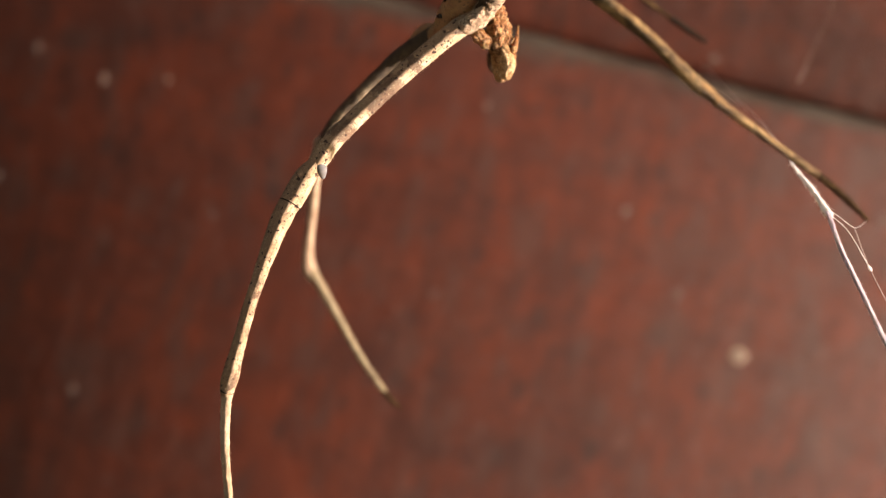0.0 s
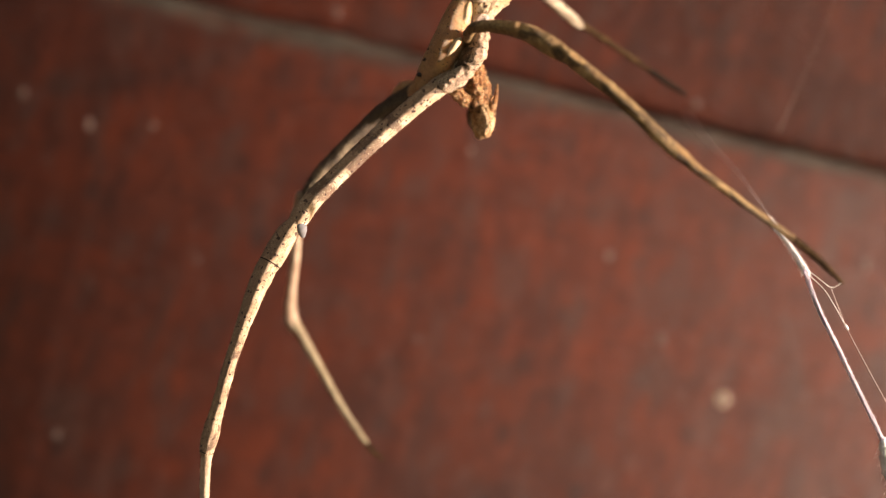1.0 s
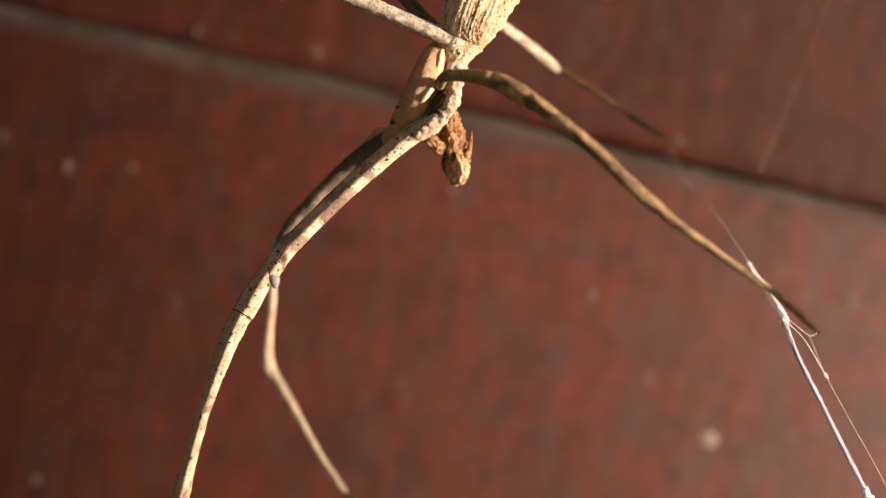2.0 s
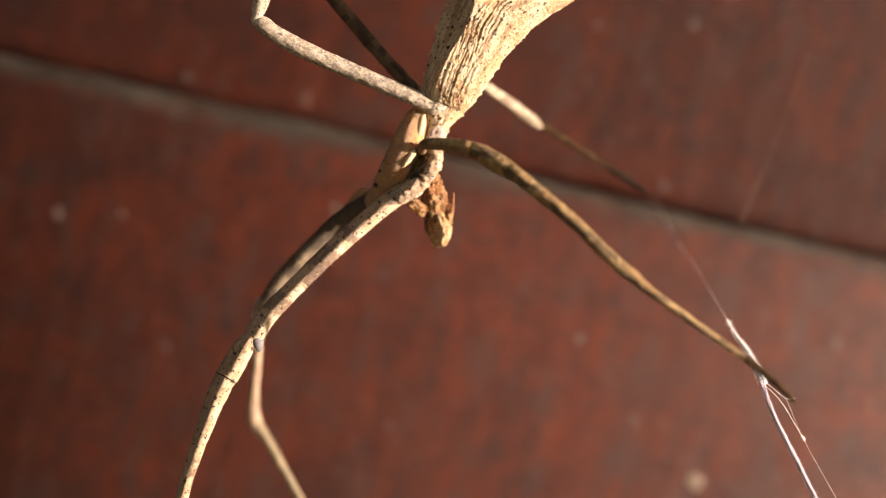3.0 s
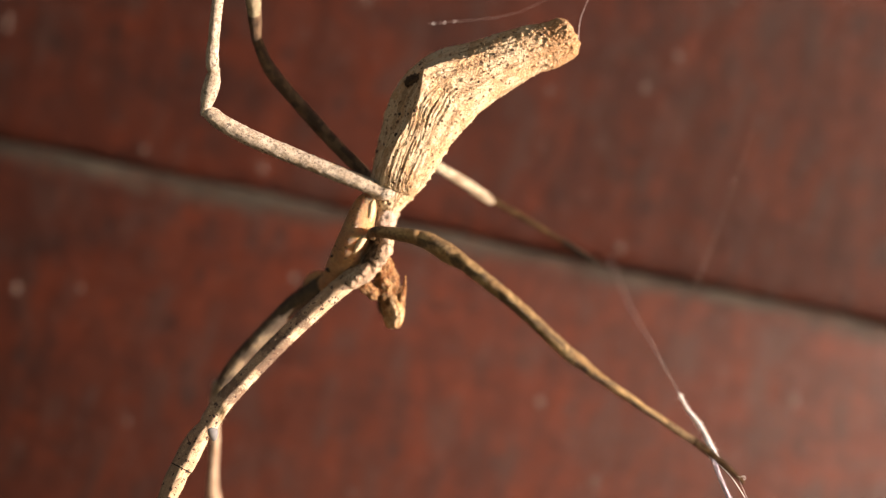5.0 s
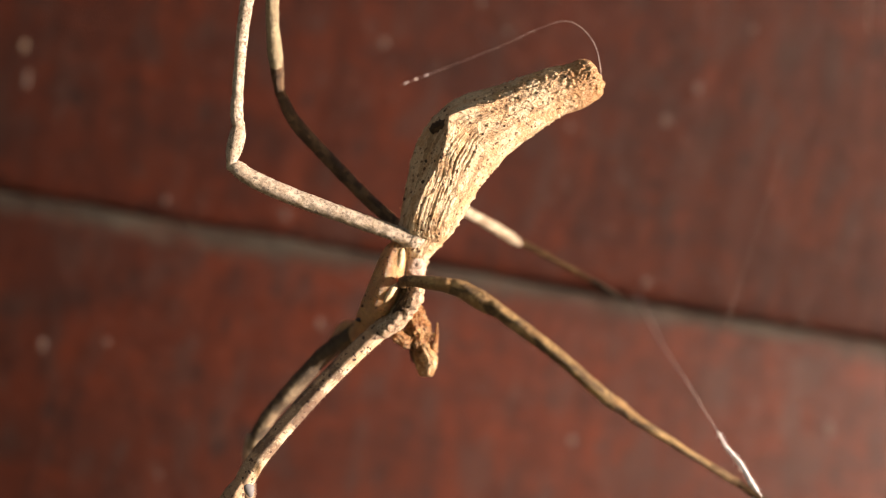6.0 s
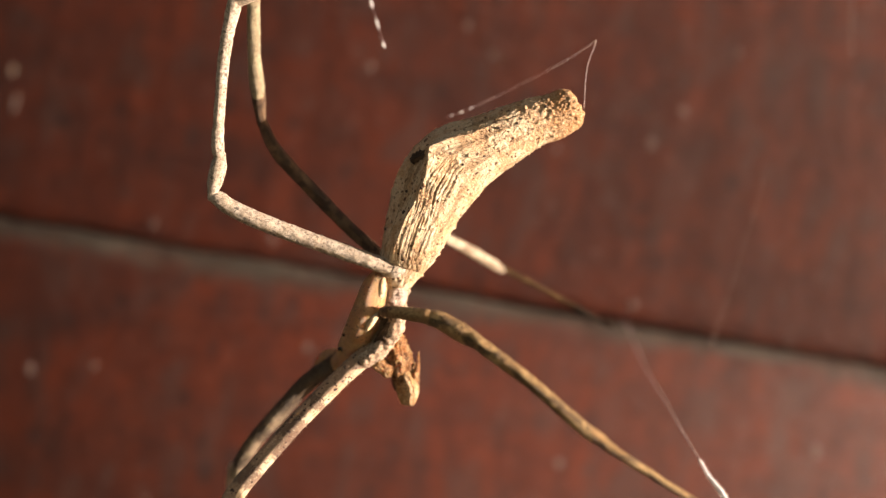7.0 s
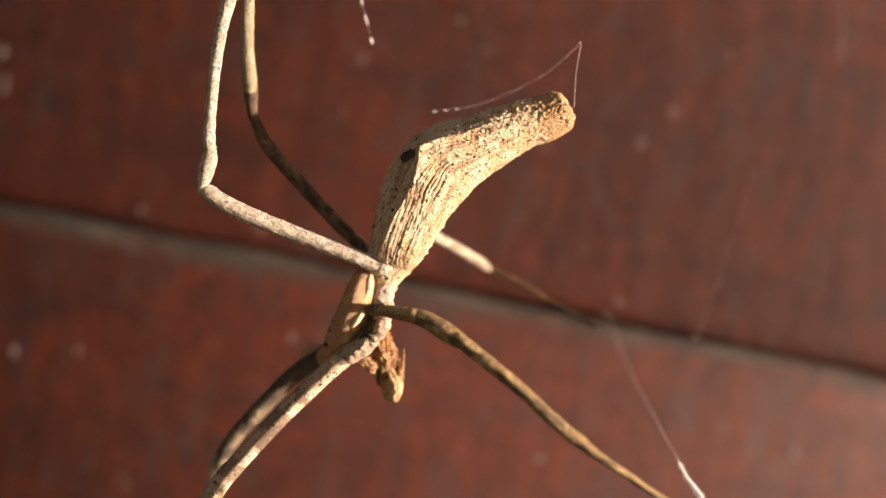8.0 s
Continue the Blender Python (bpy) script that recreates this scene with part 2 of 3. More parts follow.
def plain_ground():
    n = Nodes("dry_ground")
    v = n.coords((1, 1, 1))
    colour = n.mix(n.noise(v, 3.0, 6, 0.6), (0.20, 0.17, 0.12), (0.10, 0.10, 0.05))
    return n.done(colour, 0.9, n.noise(v, 40.0, 5, 0.7), 0.02, 0.2)


def speck_paint():
    n = Nodes("pale_deposit")
    info = n.add("ShaderNodeObjectInfo")
    v = n.coords((1000, 1000, 1000))
    colour = n.mix(info.outputs["Random"], (0.18, 0.13, 0.115), (0.07, 0.046, 0.042))
    colour = n.mix(n.steps(n.noise(v, 1.6, 4), 0.4, 0.7, 0, 0.7), colour, (0.065, 0.033, 0.023))
    return n.done(colour, 0.7, n.noise(v, 3.0, 4), 0.0001, 0.3)


M_TIMBER, M_LINING, M_GROUND, M_SPECK = stained_timber(), dark_lining(), plain_ground(), speck_paint()
n = Nodes("cream_deposit")
M_CREAM_SPECK = n.done(n.mix(n.noise(n.coords((1000, 1000, 1000)), 1.2, 4), (0.30, 0.235, 0.18), (0.17, 0.12, 0.09)), 0.7)


# ---- building helpers ----
def part(name, bm, material, parent=None, label="", smooth=True):
    """Links a bmesh as one mesh object under a thing or a part."""
    mesh = bpy.data.meshes.new(name)
    bm.normal_update()
    bm.to_mesh(mesh)
    bm.free()
    for m in material if isinstance(material, tuple) else (material,):
        mesh.materials.append(m)
    for p in mesh.polygons:
        p.use_smooth = smooth
    ob = new(name, mesh)
    if parent:
        ob.parent = parent
    if label:
        tagged(ob, label)
    return ob


def spline(points, step):
    """A smooth curve through rows of any width, resampled at about that step."""
    p = [np.array(q, float) for q in points]
    p = [2 * p[0] - p[1], *p, 2 * p[-1] - p[-2]]
    out = []
    for a, b, c, d in zip(p, p[1:], p[2:], p[3:]):
        count = max(2, int(np.linalg.norm((c - b)[:3]) / step))
        for k in range(count):
            t = k / count
            out.append(0.5 * (2 * b + (c - a) * t + (2 * a - 5 * b + 4 * c - d) * t * t + (3 * b - a - 3 * c + d) * t ** 3))
    out.append(p[-2])
    return out


def tube(rows, seg=18, step=0.14, lumps=0.03, grain=2.0, seed=0.0, flat=1.0, profile=None, bark=0.0, ridge=0.0, keel=0.0):
    """A tapering limb through rows of (x, y, z, radius) in mm, with rounded ends and an uneven surface. ridge: how far its section is three-sided, with one edge at the angle keel."""
    line = spline(rows, step)
    ends = []
    for row, way in ((line[0], line[0] - line[1]), (line[-1], line[-1] - line[-2])):
        d = way[:3] / (np.linalg.norm(way[:3]) + 1e-9)
        ends.append([np.array([*(row[:3] + d * row[3] * math.sin(a)), row[3] * math.cos(a)]) for a in (0.5, 1.0, 1.35)])
    line = ends[0][::-1] + line + ends[1]
    bm = bmesh.new()
    uv = bm.loops.layers.uv.new("UVMap")
    side, along, rings = None, 0.0, []
    for k, row in enumerate(line):
        here = Vector(row[:3])
        way = (Vector(line[min(k + 1, len(line) - 1)][:3]) - Vector(line[max(k - 1, 0)][:3])).normalized()
        if side is None:
            side = Vector((0, -1, 0)) if abs(way.y) < 0.9 else Vector((1, 0, 0))
        side = side - way * side.dot(way)
        side.normalize()
        up = way.cross(side)
        if k:
            along += (here - Vector(line[k - 1][:3])).length
        r = max(row[3], 0.01) * (profile(along) if profile else 1.0)
        ring = []
        for j in range(seg):
            a = 2 * math.pi * j / seg
            e = r * (1 + ridge * (math.cos(3 * (a - keel)) - 0.25 * math.cos(6 * (a - keel)) - 0.35)) if ridge else r
            p = here + (side * math.cos(a) + up * math.sin(a) * flat) * e
            w = 1 + lumps / max(r, 0.05) * (noise.noise(p * grain + Vector((seed, 0, 0))) + 0.6 * noise.noise(p * grain * 3.1 + Vector((0, seed, 0))))
            if bark:
                w += bark / max(r, 0.05) * (0.5 - abs(noise.noise(Vector((along * 0.9, math.cos(a) * r * 3.2 + seed, math.sin(a) * r * 3.2)))) * 2)
            ring.append(bm.verts.new((here + (p - here) * w) * MM))
        rings.append((along, ring))
    for (s, a), (t, b) in zip(rings, rings[1:]):
        for j in range(seg):
            i = (j + 1) % seg
            face = bm.faces.new((a[j], a[i], b[i], b[j]))
            for loop, q in zip(face.loops, ((s, j), (s, j + 1), (t, j + 1), (t, j))):
                loop[uv].uv = (q[0], q[1] / seg)
    bm.faces.new(rings[0][1][::-1])
    bm.faces.new(rings[-1][1])
    return bm


def bristles(rows, count, length, seed, lean=0.8):
    """Short hairs that stand off a limb, all in one mesh."""
    rng = random.Random(seed)
    line = spline(rows, 0.14)
    verts, faces = [], []
    for _ in range(count):
        k = rng.randrange(1, len(line) - 1)
        here, way = Vector(line[k][:3]), (Vector(line[k + 1][:3]) - Vector(line[k - 1][:3])).normalized()
        side = way.orthogonal().normalized()
        out = Matrix.Rotation(rng.uniform(0, 2 * math.pi), 3, way) @ side
        root = here + out * line[k][3] * 0.96
        tip = root + (out * rng.uniform(0.5, 1.0) + way * rng.uniform(0.1, lean) + Vector([rng.uniform(-0.3, 0.3) for _ in range(3)])) * length * rng.uniform(0.5, 1.2)
        a, c = way * 0.016, out.cross(way) * 0.016
        n0 = len(verts)
        verts += [(root + a) * MM, (root - a + c) * MM, (root - a - c) * MM, tip * MM]
        faces += [(n0, n0 + 1, n0 + 3), (n0 + 1, n0 + 2, n0 + 3), (n0 + 2, n0, n0 + 3)]
    mesh = bpy.data.meshes.new("bristles")
    mesh.from_pydata(verts, [], faces)
    return mesh


# ---- the place: ground and a wall of boards ----
bm = bmesh.new()
bmesh.ops.create_grid(bm, x_segments=8, y_segments=8, size=2000)
tagged(part("ground", bm, M_GROUND), "dry bare ground before the wall", "ground", kind="structure")

HALF = 2000.0
FLOOR = -HEIGHT * 1000


def box(x0, x1, y0, y1, z0, z1):
    bm = bmesh.new()
    bmesh.ops.create_cube(bm, size=1)
    for v in bm.verts:
        v.co = Vector(((x0 + x1) / 2 + v.co.x * (x1 - x0), (y0 + y1) / 2 + v.co.y * (y1 - y0), (z0 + z1) / 2 + v.co.z * (z1 - z0))) * MM
    return bm


STEP = BOARD + GAP
lowest = SEAM - STEP * int((SEAM - FLOOR) / STEP)
BOARDS = 18
top = lowest + STEP * BOARDS
wall = part("wall_north", box(-HALF, HALF, WALL_Y + 38, WALL_Y + 130, FLOOR, top), M_LINING, smooth=False)
wall.location.z = HEIGHT
tagged(wall, "wall clad in red-brown stained timber boards", "wall", kind="structure")

# how each of the two boards beside the spider leans and bows along its length
LEAN = {0: -0.040, -1: 0.014}     # slope straight behind the spider
BOW = {0: (0.0029, 0.0006), -1: (0.0041, 0.0019)}     # how the slope grows along it, each way, per mm
FLUSH = {0: 15.0, -1: 50.0}       # where along the wall each of them lies flush
ALONG = np.arange(-HALF, HALF + 0.1, 0.5)
WARP = {}
for number, lean in LEAN.items():
    bow = np.where(ALONG < 0, *BOW[number])
    slope = (lean + bow * np.clip(ALONG, -62, 70)) * np.exp(-(np.maximum(np.abs(ALONG) - 65, 0) / 45) ** 2)
    lie = np.cumsum(slope) * 0.5
    WARP[number] = (lie - np.interp(FLUSH[number], ALONG, lie)) * np.exp(-(np.maximum(np.abs(ALONG) - 110, 0) / 260) ** 2)


def warp(x, number, below=0.0):
    """How far a board's face lies behind the plane of the wall, x along it and so many mm below its upper edge."""
    if number not in WARP:
        return 2.0 * math.sin(x / 210 + number * 1.9)
    twist = 0.74 + 0.0115 * below if number == -1 else 1.0
    return twist * float(np.interp(x, ALONG, WARP[number]))


def face_y(x, z):
    """Depth of the wall's face at a place on those two boards."""
    return WALL_Y + warp(x, 0 if z > SEAM else -1, SEAM - z)


def board_mesh(number):
    """One long board about its own middle: a rounded upper arris, a sharper lower one, edges not quite straight."""
    h = BOARD / 2
    shape = [(0.0, 2.6 - h), (0.12, 1.5 - h), (0.34, 0.7 - h), (0.75, -h), (38.0, -h), (38.0, h), (1.0, h), (0.62, h - 0.3), (0.32, h - 0.9), (0.1, h - 1.9), (0.0, h - 3.0)]
    near = number in LEAN
    xs = [*np.arange(-HALF, -150, 50), *np.arange(-150, 150, 0.8 if near else 50), *np.arange(150, HALF + 1, 50)]
    verts, faces = [], []
    for x in xs:
        for j, (y, z) in enumerate(shape):
            off = warp(x, number, h - z)
            wob = 0.22 * noise.noise(Vector((x * 0.12, z * 0.5, number))) + 0.34 * noise.noise(Vector((x * 0.025, z, 5.0 + number))) if near and not 4 <= j <= 5 else 0.0
            deep = 0.10 * noise.noise(Vector((x * 0.3, j, number + 2.0))) if near and j in (0, 1, 7, 8, 9) else 0.0
            verts.append(Vector((x, y + (0 if 4 <= j <= 5 else off + deep), z + wob)) * MM)
    count = len(shape)
    for k in range(len(xs) - 1):
        for j in range(count):
            i = (j + 1) % count
            faces.append((k * count + j, k * count + i, (k + 1) * count + i, (k + 1) * count + j))
    faces += [tuple(range(count))[::-1], tuple(range((len(xs) - 1) * count, len(xs) * count))]
    mesh = bpy.data.meshes.new("board")
    mesh.from_pydata(verts, [], faces)
    mesh.materials.append(M_TIMBER)
    for p in mesh.polygons:
        p.use_smooth = len(p.vertices) == 4
    bm = bmesh.new()
    bm.from_mesh(mesh)
    bmesh.ops.recalc_face_normals(bm, faces=bm.faces)
    bm.to_mesh(mesh)
    bm.free()
    return mesh


for c in range(BOARDS):
    low = lowest + STEP * c
    ob = new("board", board_mesh(round((low - SEAM) / STEP)))
    ob.parent = wall
    ob.location = Vector((0, WALL_Y, low + BOARD / 2)) * MM

# pale droppings and dust spots stuck to the boards: x, z, half width, half height in mm
SPECKS = [(18.5, -14.0, 0.69, 0.87), (34.5, -26.4, 1.25, 1.06), (-48.0, -12.0, 0.69, 1.06), (-35.5, -47.6, 0.94, 1.06), (-24.7, -25.1, 0.5, 0.87), (-49.9, 19.0, 0.62, 1.0), (-48.9, 15.3, 0.5, 1.75), (-30.3, 4.2, 0.5, 0.87), (-9.1, 25.6, 0.69, 0.94), (4.2, 29.1, 0.69, 0.87), (0.8, 31.9, 0.62, 0.87), (26.0, 26.4, 0.75, 1.12), (-10.5, -6.2, 0.62, 0.87), (46.6, -8.3, 0.81, 1.37), (23.9, 4.3, 0.75, 0.75), (-16.7, 4.8, 0.75, 0.87), (23.1, 22.3, 0.62, 1.12), (-39.9, -13.6, 0.75, 1.12), (1.2, -6.6, 0.5, 0.62), (31.1, 33.9, 0.5, 1.0), (12.8, 19.8, 0.56, 0.75), (26.2, -21.4, 0.87, 1.25), (0.4, -27.7, 0.5, 0.87), (-49.4, -26.8, 0.94, 0.87), (-32.9, -12.1, 0.5, 0.75)]
for k, (x, z, a, b) in enumerate(SPECKS):
    bm = bmesh.new()
    bmesh.ops.create_icosphere(bm, subdivisions=3, radius=1.0)
    for v in bm.verts:
        w = (1.3 if k == 1 else 1.0) * (1 + 0.28 * noise.noise(v.co * 1.7 + Vector((k * 3.7, 0, 0))))
        v.co = Vector((v.co.x * a * 0.58 * w, v.co.y * 0.09 * min(a, b), v.co.z * b * 0.58 * w)) * MM
    ob = part("deposit", bm, M_CREAM_SPECK if k in (1, 5) else M_SPECK)
    ob.location = Vector((x, face_y(x, z), z)) * MM + Vector((0, 0, HEIGHT))
    tagged(ob, "pale dried deposit stuck on the red boards", "deposit", "deposits on the boards")


# ---- the spider ----
# the ridge that parts the flat flank from the wrinkled side: way along the abdomen, its angle round it, how far it stands out
RIDGE = ((0.0, 0.20, 0.27, 0.36, 0.43, 0.47, 0.51, 0.57, 0.65, 0.86), (1.20, 1.18, 1.17, 1.27, 1.26, 1.14, 0.98, 1.06, 1.14, 1.14), (1.0, 1.02, 1.05, 1.10, 1.16, 1.19, 1.21, 1.10, 1.05, 1.0))


def clamp(v):
    return max(0.0, min(1.0, v))


def build_abdomen(rows):
    """A long abdomen, bent upward: flat on its shaded flank, with a shoulder hump at the head of a sharp ridge, lengthwise folds beside it and warts."""
    line = spline(rows, 0.085)
    total, around = len(line), 320
    tip = []
    for a in (0.15, 0.3, 0.45, 0.6, 0.75, 0.9, 1.05, 1.2, 1.35, 1.45):
        d = (line[-1] - line[-3])[:3]
        d /= np.linalg.norm(d)
        tip.append(np.array([*(line[-1][:3] + d * 0.75 * math.sin(a)), line[-1][3] * math.cos(a) ** 0.7]))
    line = line + tip
    bm = bmesh.new()
    uv = bm.loops.layers.uv.new("UVMap")
    rings = []
    for k, row in enumerate(line):
        s = k / total
        here, r = Vector(row[:3]), max(row[3], 0.02)
        way = (Vector(line[min(k + 4, len(line) - 1)][:3]) - Vector(line[max(k - 4, 0)][:3])).normalized()
        front = Vector((0, -1, 0))
        front = (front - way * front.dot(way)).normalized()
        side = front.cross(way)
        crest, proud = float(np.interp(s, RIDGE[0], RIDGE[1])), float(np.interp(s, RIDGE[0], RIDGE[2]))
        sharp = clamp((s - 0.05) / 0.22) * clamp((0.80 - s) / 0.28)
        ring = []
        for j in range(around):
            a = 2 * math.pi * j / around
            turn = (a + math.pi) % (2 * math.pi) - math.pi
            e = oval = r / math.hypot(math.cos(a), math.sin(a) / 0.94)
            if crest <= turn < 2.7:
                e = r * proud * math.cos(1.78 - crest) / math.cos(turn - 1.78)
                e = e if turn < 1.78 else min(oval, e)
            elif crest - 1.9 < turn < crest:
                e = r * proud * math.cos(0.75) / math.cos(turn - crest + 0.75)
                e = e if turn > crest - 0.75 else min(oval, e)
            e = oval + sharp * (e - oval)
            e += 0.30 * clamp((s - 0.25) / 0.1) * clamp((0.72 - s) / 0.12) * math.exp(-((turn + 0.05) / 0.5) ** 2)
            e += 0.16 * math.exp(-((s - 0.512) / 0.018) ** 2 - ((turn - 0.90) / 0.18) ** 2)
            spot = here + (side * math.cos(a) + front * math.sin(a)) * e
            fade = clamp((0.90 - s) / 0.30) * clamp((s - 0.05) / 0.2) * clamp((turn - crest + 0.03) / 0.10) * (0.30 + 0.70 * clamp((2.7 - a) / 0.9)) if turn > 0 else 0.0
            if fade > 0:
                # folds run lengthwise and wander a little
                q = a * r * 1.06 + 0.28 * noise.noise(Vector((s * 9.0, a * 2.0, 1.0))) - 0.9 * clamp((s - 0.5) / 0.4)
                one = 1 - abs(noise.noise(Vector((s * 6.0, q * 5.0, 4.0)))) * 2.4
                two = 1 - abs(noise.noise(Vector((s * 13.0, q * 10.5, 9.0)))) * 2.4
                e += fade * (1 + 0.45 * math.exp(-((s - 0.50) / 0.09) ** 2)) * (0.058 * one + 0.036 * two - 0.055)
            rough = 1 - 0.45 * fade + 0.7 * clamp((s - 0.86) / 0.08) + 0.8 * clamp((s - 0.5) / 0.1) * math.exp(-((turn - crest + 0.15) / 0.45) ** 2)
            e += 0.045 * noise.noise(spot * 2.4) + rough * (0.055 * noise.noise(spot * 5.5) + 0.045 * noise.noise(spot * 10.0))
            e += 0.34 * max(0.0, noise.noise(spot * 3.4 + Vector((7, 0, 0))) - 0.42) + 0.20 * clamp(s / 0.3) * max(0.0, noise.noise(spot * 6.5 + Vector((0, 3, 0))) - 0.35)
            push = way * (clamp((s - 0.97) / 0.03) * (0.16 * noise.noise(spot * 2.6) + 0.14 * noise.noise(spot * 6.0)))
            ring.append(bm.verts.new((here + push + (side * math.cos(a) + front * math.sin(a)) * e) * MM))
        rings.append(ring)
    for k, (a, b) in enumerate(zip(rings, rings[1:])):
        for j in range(around):
            i = (j + 1) % around
            face = bm.faces.new((a[j], a[i], b[i], b[j]))
            for loop, q in zip(face.loops, ((k, j), (k, j + 1), (k + 1, j + 1), (k + 1, j))):
                loop[uv].uv = (20.0 * q[0] / total, q[1] / around)
    bm.faces.new(rings[0][::-1])
    bm.faces.new(rings[-1])
    return bm


spider = new("spider")
spider.location = (0, 0, HEIGHT)
tagged(spider, "stick-like tan spider with long legs, hanging head down", "spider")

ABDOMEN = [(-1.39, 3.00, 1.07, 0.25), (-1.39, 3.00, 1.57, 0.58), (-1.27, 3.00, 2.35, 1.08), (-1.13, 3.00, 3.90, 1.84), (-0.78, 2.20, 5.65, 2.28), (-0.27, 2.20, 7.62, 2.46), (0.35, 2.20, 9.62, 2.72), (1.39, 2.20, 11.58, 2.84), (2.95, 2.20, 12.93, 2.46), (4.72, 2.20, 14.26, 2.10), (6.43, 2.20, 15.47, 1.80), (7.98, 2.20, 16.24, 1.66), (8.98, 2.20, 17.00, 1.54)]
part("abdomen", build_abdomen(ABDOMEN), M_ABDOMEN, spider, "wrinkled tan abdomen with dark specks")
for rows in ([(8.99, 1.60, 17.13, 0.29), (9.20, 1.50, 17.03, 0.24), (9.39, 1.50, 16.94, 0.12)], [(9.16, 1.40, 16.46, 0.29), (9.44, 1.20, 16.36, 0.24), (9.61, 1.10, 16.25, 0.12)], [(8.59, 1.90, 17.78, 0.25), (8.76, 1.80, 17.71, 0.20), (8.94, 1.80, 17.62, 0.12)]):
    part("spinneret", tube(rows, seg=20, step=0.05, lumps=0.10, grain=3.2, bark=0.06), M_FACE, spider, "orange-brown spinneret")
fuzz = bristles(ABDOMEN, 900, 0.13, 77)
fuzz.materials.append(M_ABDOMEN)
new("bristles", fuzz).parent = spider
TUBERCLE = [(-1.55, 1.10, 11.20, 0.24), (-1.25, 0.70, 11.45, 0.34), (-0.92, 0.45, 11.68, 0.34), (-0.66, 0.35, 11.85, 0.20)]
part("tubercle", tube(TUBERCLE, seg=28, step=0.05, lumps=0.22, grain=2.8, bark=0.12), M_BROWN, spider, "dark shoulder tubercle")
WARTS = ((-1.68, 0.88, 8.90, 0.13), (-1.04, -0.10, 8.93, 0.11), (-0.65, -0.58, 9.20, 0.13), (-1.63, 0.42, 7.36, 0.15), (-2.32, 1.95, 8.05, 0.11), (-2.80, 2.40, 6.04, 0.12), (-2.35, 1.61, 6.57, 0.10), (-2.30, 2.12, 9.99, 0.13),
         (-0.95, 1.60, 12.75, 0.15), (-0.72, 0.20, 12.30, 0.14), (2.93, 2.10, 15.30, 0.20), (5.30, 0.42, 15.02, 0.11), (4.03, 0.16, 14.42, 0.10), (7.15, 0.75, 16.60, 0.12), (1.94, -0.12, 11.38, 0.09), (3.35, 0.12, 12.24, 0.09))
for k, (x, y, z, r) in enumerate(WARTS):
    bm = bmesh.new()
    bmesh.ops.create_icosphere(bm, subdivisions=2, radius=1.0)
    for v in bm.verts:
        v.co = (Vector((x, y, z)) + v.co * r * (1 + 0.35 * noise.noise(v.co * 1.8 + Vector((k * 5.1, 0, 0))))) * MM
    part("wart", bm, M_BROWN, spider, "small dark wart")
CARAPACE = [(-2.03, 3.20, 3.06, 0.58), (-2.74, 2.80, 1.92, 0.95), (-3.00, 2.80, 0.29, 1.12), (-3.35, 3.40, -1.45, 1.17), (-3.84, 4.80, -3.06, 1.06), (-4.35, 6.50, -4.30, 0.85), (-5.49, 8.40, -4.34, 0.80), (-6.42, 10.00, -5.27, 0.45)]
part("carapace", tube(CARAPACE, seg=48, step=0.12, lumps=0.03, grain=1.2), M_CARAPACE, spider, "smooth orange-tan carapace")
for rows in ([(-2.30, 2.50, 2.71, 0.12), (-2.33, 2.10, 2.17, 0.25), (-2.31, 2.00, 1.33, 0.27), (-2.31, 2.20, 0.58, 0.12)], [(-2.36, 2.20, 0.07, 0.12), (-2.48, 2.00, -0.47, 0.25), (-2.72, 2.00, -1.07, 0.23), (-2.95, 2.20, -1.54, 0.08)]):
    part("carapace_sun_strip", tube(rows, seg=20, step=0.05, lumps=0.04, grain=2.0), M_SUN_STRIP, spider, "pale strip painted as sunlight on the carapace edge")
for rows in ([(-4.76, 4.30, -3.24, 0.13), (-4.59, 4.00, -3.20, 0.19), (-4.45, 4.00, -3.26, 0.13)], [(-4.57, 3.40, -2.17, 0.08), (-4.44, 3.20, -2.10, 0.12), (-4.36, 3.20, -2.09, 0.08)], [(-4.43, 3.00, -1.38, 0.07), (-4.36, 2.90, -1.33, 0.10), (-4.28, 2.90, -1.27, 0.07)]):
    part("eye", tube(rows, seg=16, step=0.04, lumps=0.0), M_EYE, spider)
STERNUM = [(-1.09, 3.60, 2.52, 0.58), (-1.09, 4.00, 1.04, 0.80), (-1.38, 4.00, -0.70, 0.92), (-1.75, 3.80, -2.00, 0.92), (-2.05, 3.60, -2.95, 0.80), (-2.40, 3.60, -3.60, 0.50)]
part("sternum", tube(STERNUM, seg=48, step=0.08, lumps=0.20, grain=1.6, seed=2, bark=0.10), M_GREY, spider, "mottled grey-brown underside")
HEAD = [(-1.08, 4.30, -1.51, 0.59), (-0.63, 4.40, -2.37, 0.80), (0.00, 4.80, -3.55, 0.89), (0.46, 5.20, -4.48, 0.85), (0.67, 5.40, -5.18, 0.68)]
head = part("head", tube(HEAD, seg=64, step=0.045, lumps=0.20, grain=2.6, seed=5, bark=0.22, ridge=0.10, keel=0.5), M_FACE, spider, "rough orange-brown face with jaws")
for rows in ([(0.50, 4.60, -4.48, 0.55), (0.99, 4.50, -5.32, 0.63), (1.07, 4.60, -6.04, 0.51)], [(0.24, 5.90, -4.69, 0.51), (0.61, 5.90, -5.57, 0.56), (0.78, 5.90, -6.28, 0.43)]):
    part("jaw", tube(rows, seg=48, step=0.04, lumps=0.08, grain=3.0, seed=8, bark=0.14, ridge=0.12, keel=-0.3), M_JAW, head, "pale ridged jaw")
